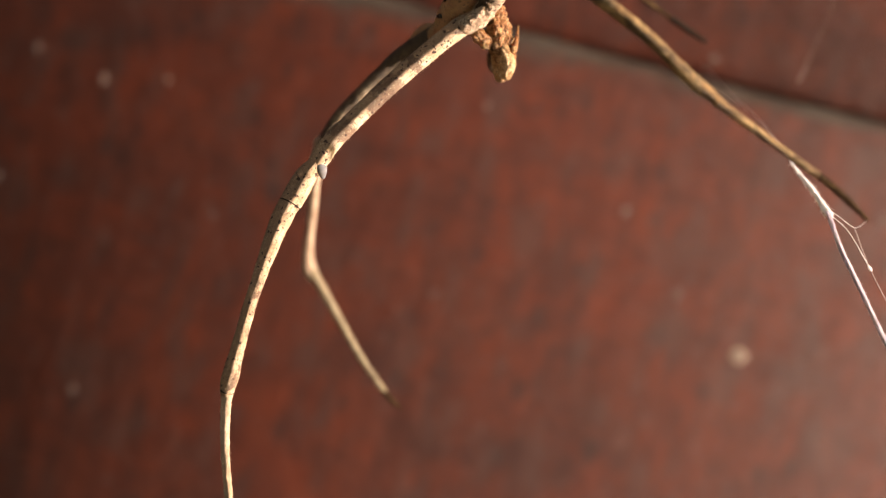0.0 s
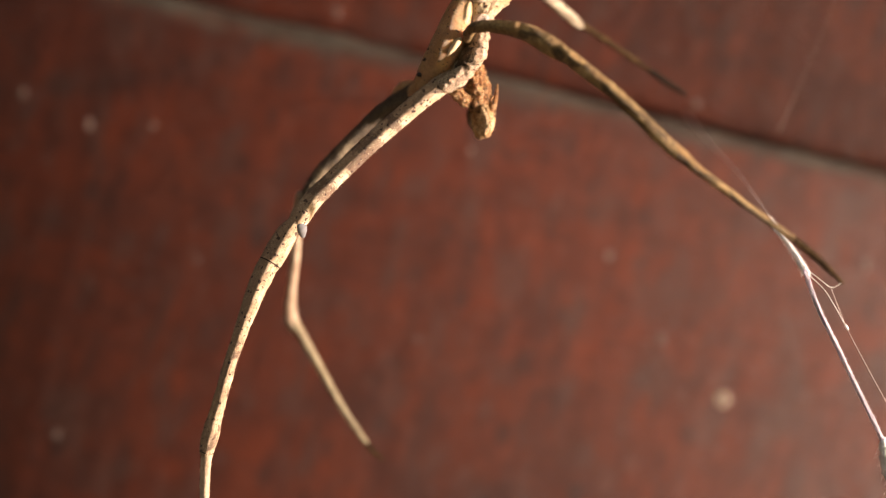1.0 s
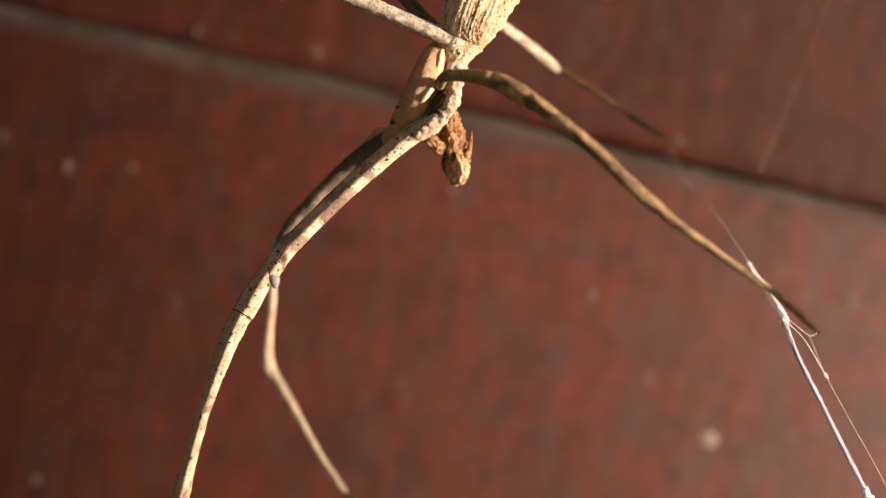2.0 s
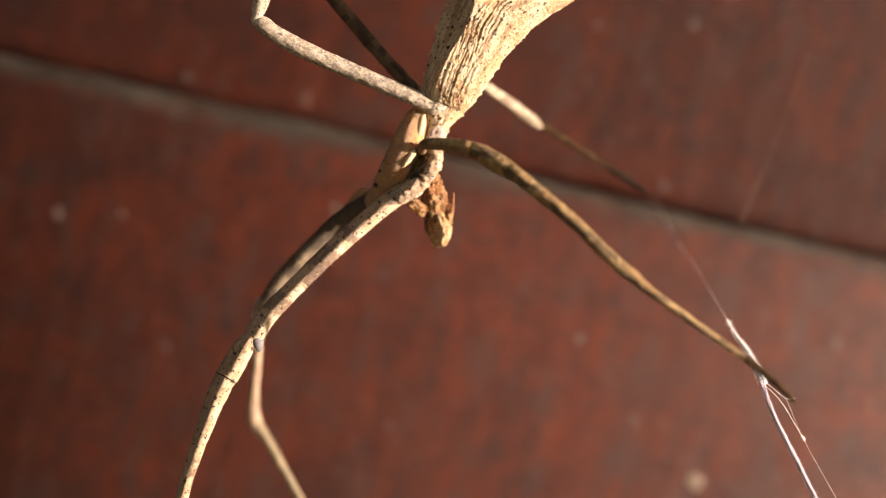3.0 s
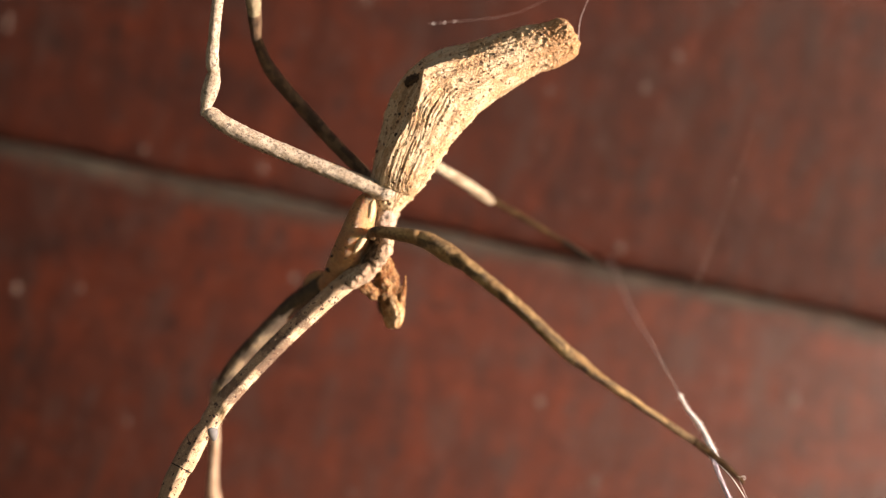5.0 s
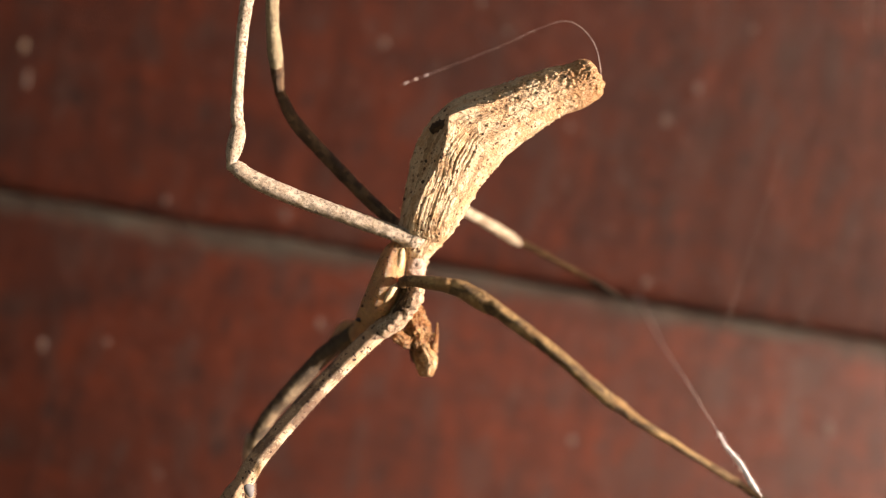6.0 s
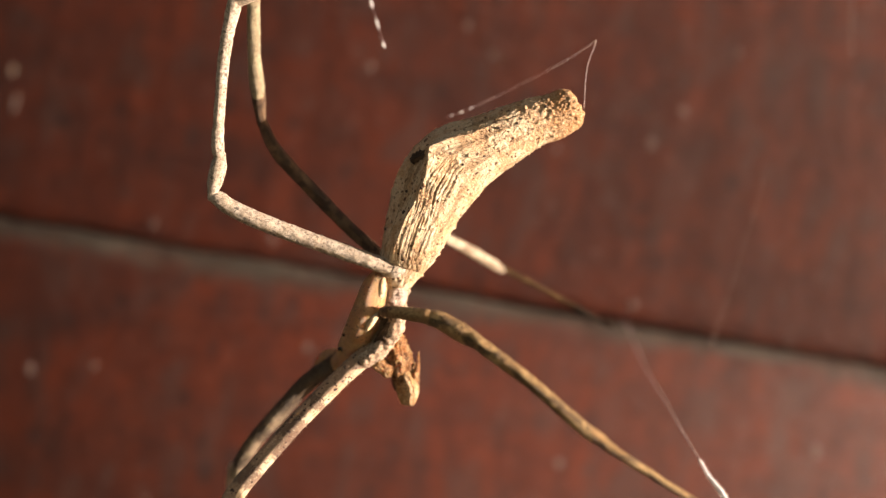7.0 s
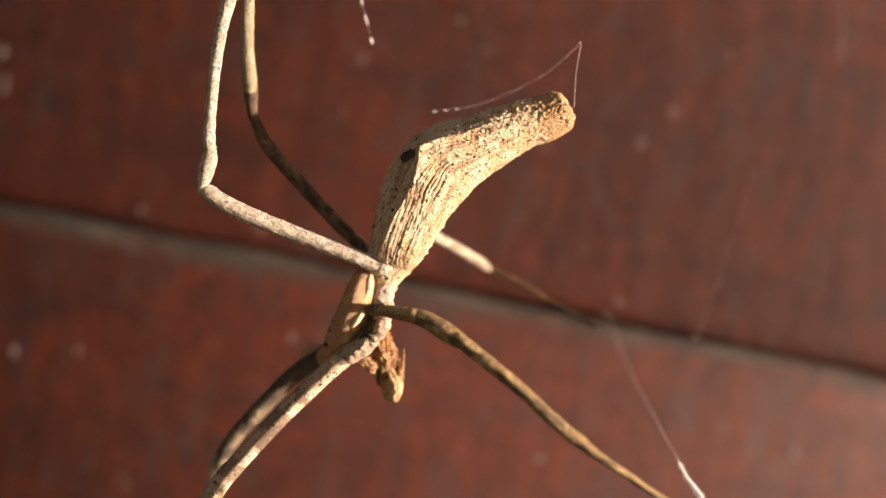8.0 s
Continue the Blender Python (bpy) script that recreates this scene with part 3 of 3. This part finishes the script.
HORN = [(1.19, 4.50, -4.27, 0.30), (1.23, 4.50, -3.54, 0.19), (1.14, 4.50, -2.49, 0.04)]
part("horn", tube(HORN, seg=12, step=0.08, lumps=0.02), M_FACE, head)
FANG = [(-0.20, 6.80, -4.90, 0.39), (-0.01, 7.30, -5.52, 0.35), (0.46, 7.30, -5.96, 0.22)]
part("fang", tube(FANG, seg=16, step=0.08, lumps=0.04), M_BROWN, head)
for rows, mat in (([(-1.20, 2.80, 2.19, 0.58), (-1.20, 2.90, 1.23, 0.70), (-1.33, 3.00, 0.49, 0.54)], M_PINK), ([(-1.30, 2.50, -2.10, 0.48), (-1.90, 2.50, -2.85, 0.56), (-2.65, 2.70, -3.60, 0.56)], M_GREY), ([(-0.86, 2.40, 0.24, 0.49), (-0.91, 2.20, -0.93, 0.62), (-1.17, 2.40, -1.81, 0.54)], M_GREY)):
    part("coxa", tube(rows, seg=32, step=0.07, lumps=0.14, grain=2.4, seed=4, bark=0.10), mat, spider)
for rows, mat in (([(-2.00, 4.00, -3.55, 0.50), (-1.20, 4.20, -4.05, 0.52), (-0.50, 4.60, -4.25, 0.46), (0.20, 5.00, -4.75, 0.36)], M_FACE), ([(-1.78, 2.80, -2.42, 0.46), (-1.24, 2.40, -1.40, 0.62), (-0.88, 2.60, -0.39, 0.50)], M_BROWN)):
    part("palp", tube(rows, seg=48, step=0.05, lumps=0.14, grain=3.2, bark=0.14), mat, spider)


def leg(pieces, label, seed, hair=0.12, ridge=0.0, keel=0.0):
    """A leg: its first piece carries the others. pieces: (name, rows, material)."""
    first = None
    for k, (name, rows, mat) in enumerate(pieces):
        ob = part(name if first else "leg", tube(rows, seg=32, step=0.1, lumps=0.035, grain=2.4, seed=seed + k, bark=0.03, ridge=ridge, keel=keel), mat, first or spider, "" if first else label)
        first = first or ob
        size = sum((Vector(p[:3]) - Vector(q[:3])).length for p, q in zip(rows, rows[1:]))
        mesh = bristles(rows, int(size * 45), hair, seed * 10 + k)
        mesh.materials.append(mat)
        new("bristles", mesh).parent = first
    return first


F_COXA = [(-2.19, 2.20, 3.09, 0.53), (-1.59, 1.90, 3.26, 0.61), (-0.89, 2.00, 3.72, 0.49)]
F_FEMUR = [(-1.23, 2.20, 3.34, 0.55), (-2.78, 1.70, 3.43, 0.58), (-7.23, 1.60, 4.18, 0.58), (-11.05, 1.50, 4.87, 0.61), (-13.62, 1.40, 5.53, 0.61), (-14.94, 1.30, 6.11, 0.55), (-15.47, 1.30, 6.35, 0.29)]
F_PATELLA = [(-15.47, 1.30, 6.10, 0.28), (-15.38, 1.10, 7.17, 0.52), (-15.26, 0.90, 8.31, 0.58), (-15.23, 0.70, 9.20, 0.38)]
F_TIBIA = [(-15.21, 0.70, 8.87, 0.35), (-15.49, 0.50, 9.74, 0.45), (-15.73, 0.20, 11.92, 0.39), (-15.96, -0.50, 15.81, 0.42), (-15.91, -0.90, 18.06, 0.46), (-15.78, -1.20, 19.57, 0.52), (-15.69, -1.30, 20.05, 0.41)]
F_METATARSUS = [(-15.84, -1.30, 19.78, 0.40), (-15.18, -1.50, 20.05, 0.42), (-14.18, -1.90, 20.55, 0.42), (-11.72, -2.80, 21.63, 0.38), (-6.58, -5.00, 24.31, 0.30), (-0.96, -7.00, 27.10, 0.24)]
leg((("femur", F_FEMUR, M_PALE), ("coxa", F_COXA, M_PALE), ("patella", F_PATELLA, M_PALE), ("tibia", F_TIBIA, M_PALE), ("metatarsus", F_METATARSUS, M_PALE)), "pale grey-cream leg bent sharply upward", 1)
G_FEMUR = [(-2.23, 5.00, 3.63, 0.39), (-3.93, 5.50, 4.73, 0.49), (-5.88, 5.80, 5.97, 0.49), (-8.14, 6.00, 7.61, 0.52), (-10.10, 6.00, 9.04, 0.50), (-11.83, 6.00, 10.43, 0.50), (-12.94, 6.00, 11.72, 0.44), (-13.51, 6.00, 12.66, 0.34)]
G_PATELLA = [(-13.52, 6.00, 12.48, 0.34), (-13.76, 5.60, 13.39, 0.42), (-13.96, 5.20, 14.30, 0.52), (-14.12, 5.00, 14.85, 0.46)]
G_TIBIA = [(-14.00, 5.00, 14.43, 0.46), (-14.24, 5.00, 15.26, 0.56), (-14.67, 4.50, 17.04, 0.48), (-15.01, 4.00, 19.04, 0.47), (-15.31, 3.40, 21.12, 0.47), (-16.00, 2.50, 24.39, 0.42), (-17.38, 0.00, 31.18, 0.34)]
leg((("femur", G_FEMUR, M_BROWN), ("patella", G_PATELLA, M_BROWN), ("tibia", G_TIBIA, M_OLIVE)), "brown banded leg raised behind the body", 11)
R_COXA = [(-1.75, 3.00, -0.05, 0.34), (-1.85, 1.20, 0.08, 0.36), (-1.56, -2.40, 0.23, 0.36), (-0.59, -4.20, 0.36, 0.42), (0.36, -5.00, 0.42, 0.46), (1.18, -5.40, 0.46, 0.47)]
R_FEMUR = [(0.84, -5.00, 0.47, 0.48), (2.15, -5.60, 0.32, 0.58), (3.45, -6.20, -0.15, 0.64), (4.55, -6.60, -0.58, 0.54)]
R_TIBIA = [(4.32, -6.80, -0.43, 0.46), (5.39, -7.30, -0.97, 0.48), (8.50, -8.40, -2.58, 0.43), (10.53, -8.90, -3.82, 0.42), (12.37, -9.10, -4.91, 0.45), (13.29, -9.10, -5.32, 0.40)]
R_METATARSUS = [(13.29, -9.10, -5.32, 0.38), (13.98, -9.20, -5.71, 0.34), (15.36, -9.30, -6.32, 0.28), (18.50, -9.50, -7.62, 0.23), (21.41, -9.60, -8.78, 0.22)]
R_TARSUS = [(21.28, -9.60, -8.71, 0.24), (22.76, -9.60, -9.43, 0.23), (23.83, -9.60, -10.01, 0.20), (24.80, -9.60, -10.61, 0.12)]
leg((("coxa", R_COXA, M_GOLD), ("patella", R_FEMUR, M_GOLD), ("tibia", R_TIBIA, M_GOLD), ("metatarsus", R_METATARSUS, M_GOLD), ("tarsus", R_TARSUS, M_DUSK)), "golden-brown banded leg holding the web", 21)
B_FEMUR = [(-1.88, 7.00, 7.58, 0.32), (0.75, 10.50, 6.84, 0.38), (3.81, 13.60, 5.96, 0.45), (5.95, 15.60, 5.27, 0.44), (6.94, 16.30, 4.88, 0.33)]
B_TIBIA = [(6.65, 16.20, 5.12, 0.30), (7.59, 16.50, 4.86, 0.26), (10.24, 17.20, 4.02, 0.23), (13.17, 17.80, 3.06, 0.17), (14.24, 18.00, 2.71, 0.15)]
B_TARSUS = [(13.97, 18.00, 2.81, 0.27), (15.83, 18.10, 2.14, 0.25), (17.26, 18.20, 1.65, 0.15)]
leg((("femur", B_FEMUR, M_FAR), ("tibia", B_TIBIA, M_DUSK), ("tarsus", B_TARSUS, M_CLAW)), "thin leg stretched towards the timber wall", 31)
A_FEMUR = [(-1.32, 3.60, -2.28, 0.62), (-2.56, 3.30, -3.38, 0.74), (-3.76, 3.00, -4.77, 0.72), (-5.22, 2.60, -6.79, 0.71), (-6.86, 2.00, -9.14, 0.69), (-8.38, 1.40, -11.61, 0.68), (-9.73, 0.90, -13.87, 0.72), (-10.33, 0.60, -15.37, 0.72), (-10.53, 0.50, -16.13, 0.54)]
A_PATELLA = [(-10.58, 0.50, -15.64, 0.52), (-10.97, 0.40, -16.79, 0.78), (-11.39, 0.20, -18.23, 0.84), (-11.60, 0.00, -18.95, 0.78)]
A_TIBIA = [(-11.62, 0.00, -18.71, 0.72), (-11.86, -0.30, -19.95, 0.76), (-12.06, -0.80, -21.35, 0.66), (-12.29, -1.80, -24.22, 0.50), (-12.43, -2.40, -26.62, 0.46), (-12.49, -2.80, -29.49, 0.50), (-12.50, -3.00, -31.36, 0.60), (-12.54, -3.00, -32.38, 0.46)]
A_METATARSUS = [(-12.42, -3.00, -31.86, 0.43), (-12.41, -3.00, -32.79, 0.37), (-12.18, -3.20, -34.11, 0.35), (-11.58, -3.70, -36.28, 0.30), (-10.70, -4.30, -38.73, 0.28), (-9.46, -5.00, -41.84, 0.26), (-7.72, -6.00, -45.87, 0.19)]
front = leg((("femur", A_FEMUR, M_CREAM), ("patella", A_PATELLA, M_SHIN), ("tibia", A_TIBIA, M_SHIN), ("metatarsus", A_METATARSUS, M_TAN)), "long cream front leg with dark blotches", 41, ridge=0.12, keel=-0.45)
def crease(centre, toward, radius, thick):
    """Rows of a thin closed ring round a limb."""
    way = (Vector(toward) - Vector(centre)).normalized()
    side = way.orthogonal().normalized()
    up = way.cross(side)
    turns = [2 * math.pi * k / 20 for k in range(21)]
    return [(*(Vector(centre) + (side * math.cos(a) + up * math.sin(a)) * radius), thick) for a in turns]


for rows, size in ((A_PATELLA, 0.80), (A_TIBIA, 0.44)):
    part("joint_crease", tube(crease(rows[-1][:3], rows[-2][:3], size, 0.045), seg=8, step=0.08, lumps=0.01), M_CLAW, front, "dark crease at a joint")
MEMBRANE = [(-10.58, 0.45, -15.63, 0.28), (-10.09, 0.25, -15.99, 0.40), (-9.90, 0.50, -16.48, 0.22)]
part("joint_membrane", tube(MEMBRANE, seg=24, step=0.05, lumps=0.0, profile=lambda u: 1 + 0.05 * math.sin(u * 34)), M_JOINT, front, "grey ribbed joint membrane")
C_FEMUR = [(-2.55, 6.00, -1.77, 0.66), (-4.61, 7.00, -4.17, 0.74), (-6.79, 8.00, -6.32, 0.68), (-8.47, 8.60, -8.81, 0.64), (-10.17, 9.40, -11.47, 0.60), (-11.07, 10.20, -13.43, 0.58), (-11.39, 11.00, -14.78, 0.52)]
C_PATELLA = [(-11.75, 11.00, -14.26, 0.47), (-11.74, 12.00, -15.78, 0.47), (-11.57, 13.00, -17.44, 0.44)]
C_TIBIA = [(-11.63, 13.00, -17.21, 0.37), (-11.49, 14.50, -19.19, 0.39), (-11.39, 16.50, -21.77, 0.38), (-11.25, 17.60, -23.59, 0.44), (-10.96, 18.00, -24.82, 0.58), (-10.43, 18.20, -25.72, 0.51)]
C_METATARSUS = [(-10.76, 18.00, -25.07, 0.46), (-9.17, 18.00, -26.71, 0.38), (-6.91, 17.60, -29.11, 0.31), (-4.83, 17.20, -31.25, 0.27), (-3.08, 16.80, -32.80, 0.24), (-1.91, 16.50, -33.79, 0.20)]
C_TARSUS = [(-2.08, 16.50, -33.69, 0.21), (-1.20, 16.30, -34.22, 0.18), (-0.37, 16.20, -34.59, 0.10)]
leg((("femur", C_FEMUR, M_DARK), ("patella", C_PATELLA, M_DIM), ("tibia", C_TIBIA, M_DIM), ("metatarsus", C_METATARSUS, M_OLIVE), ("tarsus", C_TARSUS, M_DUSK)), "dark front leg held beside the other, thin below", 51, 0.30)

# ---- silk ----
web = new("web")
web.location.z = HEIGHT
tagged(web, "bundle of white woolly silk held at a leg tip", "spider web")
WEB = (
    ("knot", [(23.60, 6.50, -7.04, 0.03), (24.07, 5.00, -7.97, 0.06), (24.78, 4.00, -8.74, 0.13), (25.24, 3.00, -9.41, 0.13), (25.46, 1.00, -10.27, 0.20), (25.56, 0.00, -10.60, 0.19)], 0.12, M_SILK),
    ("stay_line", [(23.60, 6.50, -7.04, 0.03), (22.91, 9.00, -5.76, 0.03), (22.31, 14.00, -4.00, 0.04), (22.06, 26.00, -1.26, 0.04), (22.99, 47.50, 3.10, 0.05)], 0.0, M_THREAD),
    ("woolly_strand", [(24.89, -1.40, -10.45, 0.10), (26.51, -1.60, -12.87, 0.10), (28.48, -1.80, -15.22, 0.11), (30.48, -2.00, -17.67, 0.11), (32.44, -2.20, -20.01, 0.12), (33.28, -2.30, -21.05, 0.22)], 0.035, M_WOOL),
    ("wool_tuft", [(33.01, -2.30, -20.79, 0.31), (33.78, -2.30, -21.99, 0.55), (34.58, -2.20, -23.38, 0.55), (36.84, -1.50, -27.17, 0.35), (41.39, 0.00, -34.20, 0.24)], 0.22, M_SILK),
    ("fork", [(24.71, -1.60, -10.31, 0.02), (25.25, -2.40, -10.55, 0.02), (26.28, -3.40, -11.11, 0.02), (25.96, -6.00, -10.72, 0.02), (25.24, -8.50, -10.60, 0.02)], 0.012, M_SILK),
    ("cross_thread", [(24.85, -1.60, -10.52, 0.02), (26.23, -2.60, -11.45, 0.02), (28.16, -3.00, -13.50, 0.03)], 0.012, M_SILK),
    ("thin_strand", [(26.28, -3.40, -11.11, 0.02), (28.16, -3.00, -13.50, 0.02), (30.61, -2.80, -16.15, 0.02), (33.43, -2.50, -19.09, 0.02), (37.82, -2.00, -23.88, 0.02)], 0.008, M_THREAD),
    ("white_bead", [(27.99, -3.00, -13.34, 0.05), (28.16, -3.00, -13.50, 0.10), (28.32, -3.00, -13.66, 0.05)], 0.03, M_SILK),
)
for name, rows, lumps, mat in WEB:
    part(name, tube(rows, seg=10, step=0.1, lumps=lumps, grain=3.5, seed=3), mat, web)

# finer threads wander along the woolly strand
for turn in (0.0, 1.3, 2.6, 3.9, 5.2):
    rows = []
    for k, (x, y, z, r) in enumerate(spline(WEB[2][1], 0.35)):
        a, wide = turn + 2.4 * noise.noise(Vector((k * 0.13, turn * 3, 7.0))), 0.10 + 0.06 * noise.noise(Vector((k * 0.31, turn, 0)))
        rows.append((x + wide * math.cos(a), y + wide * math.sin(a), z + 0.5 * wide * math.cos(a), 0.042 + 0.02 * noise.noise(Vector((k * 0.6, turn, 4.0)))))
    part("fine_thread", tube(rows, seg=8, step=0.12, lumps=0.02, grain=5.0, seed=turn), M_WOOL, web)

for rows, count, length, mat in ((WEB[3][1], 700, 0.5, M_SILK), (WEB[0][1], 700, 0.30, M_SILK), (WEB[2][1], 2200, 0.17, M_WOOL)):
    mesh = bristles(rows, count, length, 5, 1.6)
    mesh.materials.append(mat)
    new("wool", mesh).parent = web

for rows in ([(28.66, 20.00, 16.74, 0.01), (28.45, 23.00, 9.54, 0.01), (28.09, 25.00, 4.15, 0.02), (27.83, 26.00, 1.33, 0.08)], [(37.87, 36.00, 42.58, 0.05), (39.29, 37.00, 38.35, 0.05), (40.49, 38.00, 33.39, 0.05)]):
    ob = part("silk_strand", tube(rows, seg=8, step=0.3, lumps=0.0), M_FAINT)
    ob.location.z = HEIGHT
    tagged(ob, "stray thread of silk hanging close to the boards", "silk thread")

# the trailing thread: links of one length that follow one another
LINK, LINKS = 0.85, 24
thread = new("drag_thread")
thread.location.z = HEIGHT
tagged(thread, "fine curling silk thread at the end of the abdomen", "silk thread")
links = []
for k in range(LINKS):
    thin = 0.021 if k < 7 else 0.012
    ob = part("link", tube([(0, 0, 0, thin), (0, 0, LINK / 2, thin), (0, 0, LINK, thin)], seg=8, step=0.4, lumps=0.0), M_THREAD, thread)
    links.append(ob)
    if k > LINKS - 4:
        part("white_bead", tube([(0, 0, 0.3, 0.02), (0, 0, 0.45, 0.055), (0, 0, 0.6, 0.02)], seg=10, step=0.06, lumps=0.0), M_SILK, ob)

beaded = new("beaded_thread")
tagged(beaded, "taut silk thread with white beads for its glints", "silk thread")
part("thread", tube([(0, 0, 0, 0.012), (0, 0, 6, 0.012), (0, 0, 14, 0.012)], seg=6, step=0.5, lumps=0.0), M_THREAD, beaded)
for k in range(8):
    z = 0.3 + 1.72 * k
    h = 0.44 if k % 3 else 0.26
    part("white_bead", tube([(0, 0, z - h, 0.02), (0, 0, z, 0.085 - 0.02 * (k % 2)), (0, 0, z + h, 0.02)], seg=10, step=0.08, lumps=0.0), M_SILK, beaded)


# ---- what moves ----
DRAG = [
    (0, [(10.1, 2.0, 16.3), (9.8, 2.5, 18.6), (10.2, 3.0, 21.1), (9.3, 6.0, 21.8), (5.1, 8.0, 19.1), (-0.9, 8.0, 17.0)]),
    (5.5, [(10.1, 2.0, 16.3), (9.8, 2.5, 18.6), (10.2, 3.0, 21.1), (9.3, 6.0, 21.8), (5.1, 8.0, 19.1), (-0.9, 8.0, 17.0)]),
    (5.9, [(10.1, 2.0, 17.0), (9.5, 2.5, 19.3), (8.8, 3.0, 21.2), (8.1, 6.0, 20.5), (2.8, 8.0, 16.4), (-2.3, 8.0, 14.8)]),
    (6, [(10.0, 2.0, 16.6), (9.0, 2.5, 19.6), (7.0, 3.5, 21.2), (4.8, 5.0, 20.5), (2.1, 7.0, 19.0), (-5.1, 8.0, 14.8)]),
    (6.1, [(10.3, 2.0, 16.5), (9.6, 2.5, 18.9), (9.1, 3.0, 20.7), (8.9, 6.0, 20.2), (3.5, 8.0, 17.0), (-2.1, 8.0, 13.4)]),
    (6.2, [(10.4, 2.0, 16.8), (10.4, 2.5, 19.3), (11.7, 3.0, 21.2), (13.1, 4.0, 19.7), (11.8, 6.0, 15.2), (7.6, 8.0, 13.7)]),
    (6.3, [(10.5, 2.0, 16.3), (10.5, 2.5, 18.5), (12.2, 3.0, 21.0), (14.8, 4.0, 19.0), (13.7, 6.0, 15.4), (11.4, 7.0, 13.8), (6.9, 8.0, 13.1)]),
    (6.4, [(10.4, 2.0, 16.5), (10.3, 2.5, 18.9), (11.9, 3.0, 21.2), (14.2, 4.0, 19.3), (12.9, 6.0, 15.4), (10.2, 7.0, 13.7), (6.4, 8.0, 13.2)]),
    (6.5, [(10.0, 2.0, 16.9), (9.9, 2.5, 19.1), (10.9, 3.0, 21.1), (12.7, 4.0, 20.3), (12.3, 6.0, 16.4), (10.2, 7.0, 14.2), (6.9, 8.0, 13.2)]),
    (6.6, [(10.2, 2.0, 16.4), (10.0, 2.5, 19.1), (11.0, 3.0, 21.1), (12.2, 4.0, 20.2), (11.8, 6.0, 18.2), (9.1, 8.0, 15.0), (5.4, 8.0, 13.0)]),
    (6.7, [(10.3, 2.0, 16.3), (10.3, 2.5, 19.3), (11.1, 3.0, 21.6), (11.7, 4.0, 21.1), (11.4, 6.0, 19.7), (7.8, 8.0, 16.5), (4.6, 8.0, 14.2)]),
    (6.9, [(10.2, 2.0, 16.9), (10.1, 2.5, 19.5), (10.5, 3.0, 21.8), (10.2, 5.0, 21.2), (7.0, 8.0, 18.8), (0.6, 8.0, 14.7)]),
    (7, [(10.0, 2.0, 17.2), (9.8, 2.5, 20.3), (10.2, 3.0, 22.4), (9.8, 5.0, 22.3), (7.0, 8.0, 20.3), (0.9, 8.0, 16.0), (-1.6, 8.0, 15.5)]),
    (7.5, [(10.0, 2.0, 17.4), (9.7, 2.5, 19.8), (10.0, 3.0, 21.8), (9.8, 5.0, 21.4), (8.3, 8.0, 19.8), (0.3, 8.0, 15.3), (-2.0, 8.0, 15.1)]),
    (8, [(9.9, 2.0, 17.5), (9.6, 2.5, 20.2), (9.6, 3.0, 22.5), (9.3, 5.0, 22.1), (7.3, 8.0, 20.0), (3.3, 8.0, 17.2), (-0.1, 8.0, 15.9)]),
]
LINE = [(0, (-4.23, 9.00, 22.41), (-8.70, 9.00, 31.02)), (5.5, (-4.23, 9.00, 22.41), (-8.70, 9.00, 31.02)), (5.9, (-4.96, 9.00, 23.74), (-9.30, 9.00, 32.46)), (6, (-5.67, 9.00, 22.19), (-9.98, 9.00, 30.93)), (6.1, (-5.04, 9.00, 17.75), (-9.34, 9.00, 26.48)), (6.2, (-3.74, 9.00, 19.82), (-8.03, 9.00, 28.58)), (6.3, (-4.49, 9.00, 22.86), (-8.78, 9.00, 31.64)), (6.4, (-4.62, 9.00, 23.34), (-8.91, 9.00, 32.14)), (6.5, (-4.04, 9.00, 19.63), (-8.32, 9.00, 28.42)), (6.6, (-0.53, 9.00, 14.96), (-6.64, 9.00, 23.69)), (6.7, (-0.70, 9.00, 14.81), (-7.17, 9.00, 23.75)), (6.9, (-1.72, 9.00, 15.62), (-7.59, 9.00, 24.35)), (7, (-5.48, 9.00, 20.32), (-8.89, 9.00, 27.28)), (7.5, (-5.68, 9.00, 20.11), (-9.64, 9.00, 28.94)), (8, (-5.91, 9.00, 20.28), (-10.00, 9.00, 28.99))]


def along(points):
    """The ends of the links, laid along a curve from its first point."""
    line = [q[:3] for q in spline(points, 0.05)]
    ends, last = [line[0]], line[0]
    for q in line[1:]:
        if np.linalg.norm(q - last) >= LINK:
            last = last + (q - last) / np.linalg.norm(q - last) * LINK
            ends.append(last)
    way = ends[-1] - ends[-2]
    while len(ends) < LINKS + 1:
        ends.append(ends[-1] + way)
    return ends[:LINKS + 1]


def motions():
    laid = [(t, along(points)) for t, points in DRAG]
    keyed = []
    for (t, a), (u, b) in zip(laid, laid[1:]):
        count = 1 if u - t > 0.6 else max(1, round((u - t) * 30 / 2))
        for k in range(count):
            w = k / count
            keyed.append((t + (u - t) * w, [p + (q - p) * w for p, q in zip(a, b)]))
    keyed.append(laid[-1])
    for k, ob in enumerate(links):
        rows = []
        for t, ends in keyed:
            a, b = Vector(ends[k]), Vector(ends[k + 1])
            turn = (b - a).to_track_quat("Z", "Y").to_matrix().to_4x4()
            rows.append((t, Matrix.Translation(a * MM) @ turn))
        walk(ob, rows)
    rows = []
    for t, a, b in LINE:
        a, b = Vector(a), Vector(b)
        rows.append((t, Matrix.Translation(a * MM + Vector((0, 0, HEIGHT))) @ (b - a).to_track_quat("Z", "Y").to_matrix().to_4x4()))
    walk(beaded, rows)


motions()
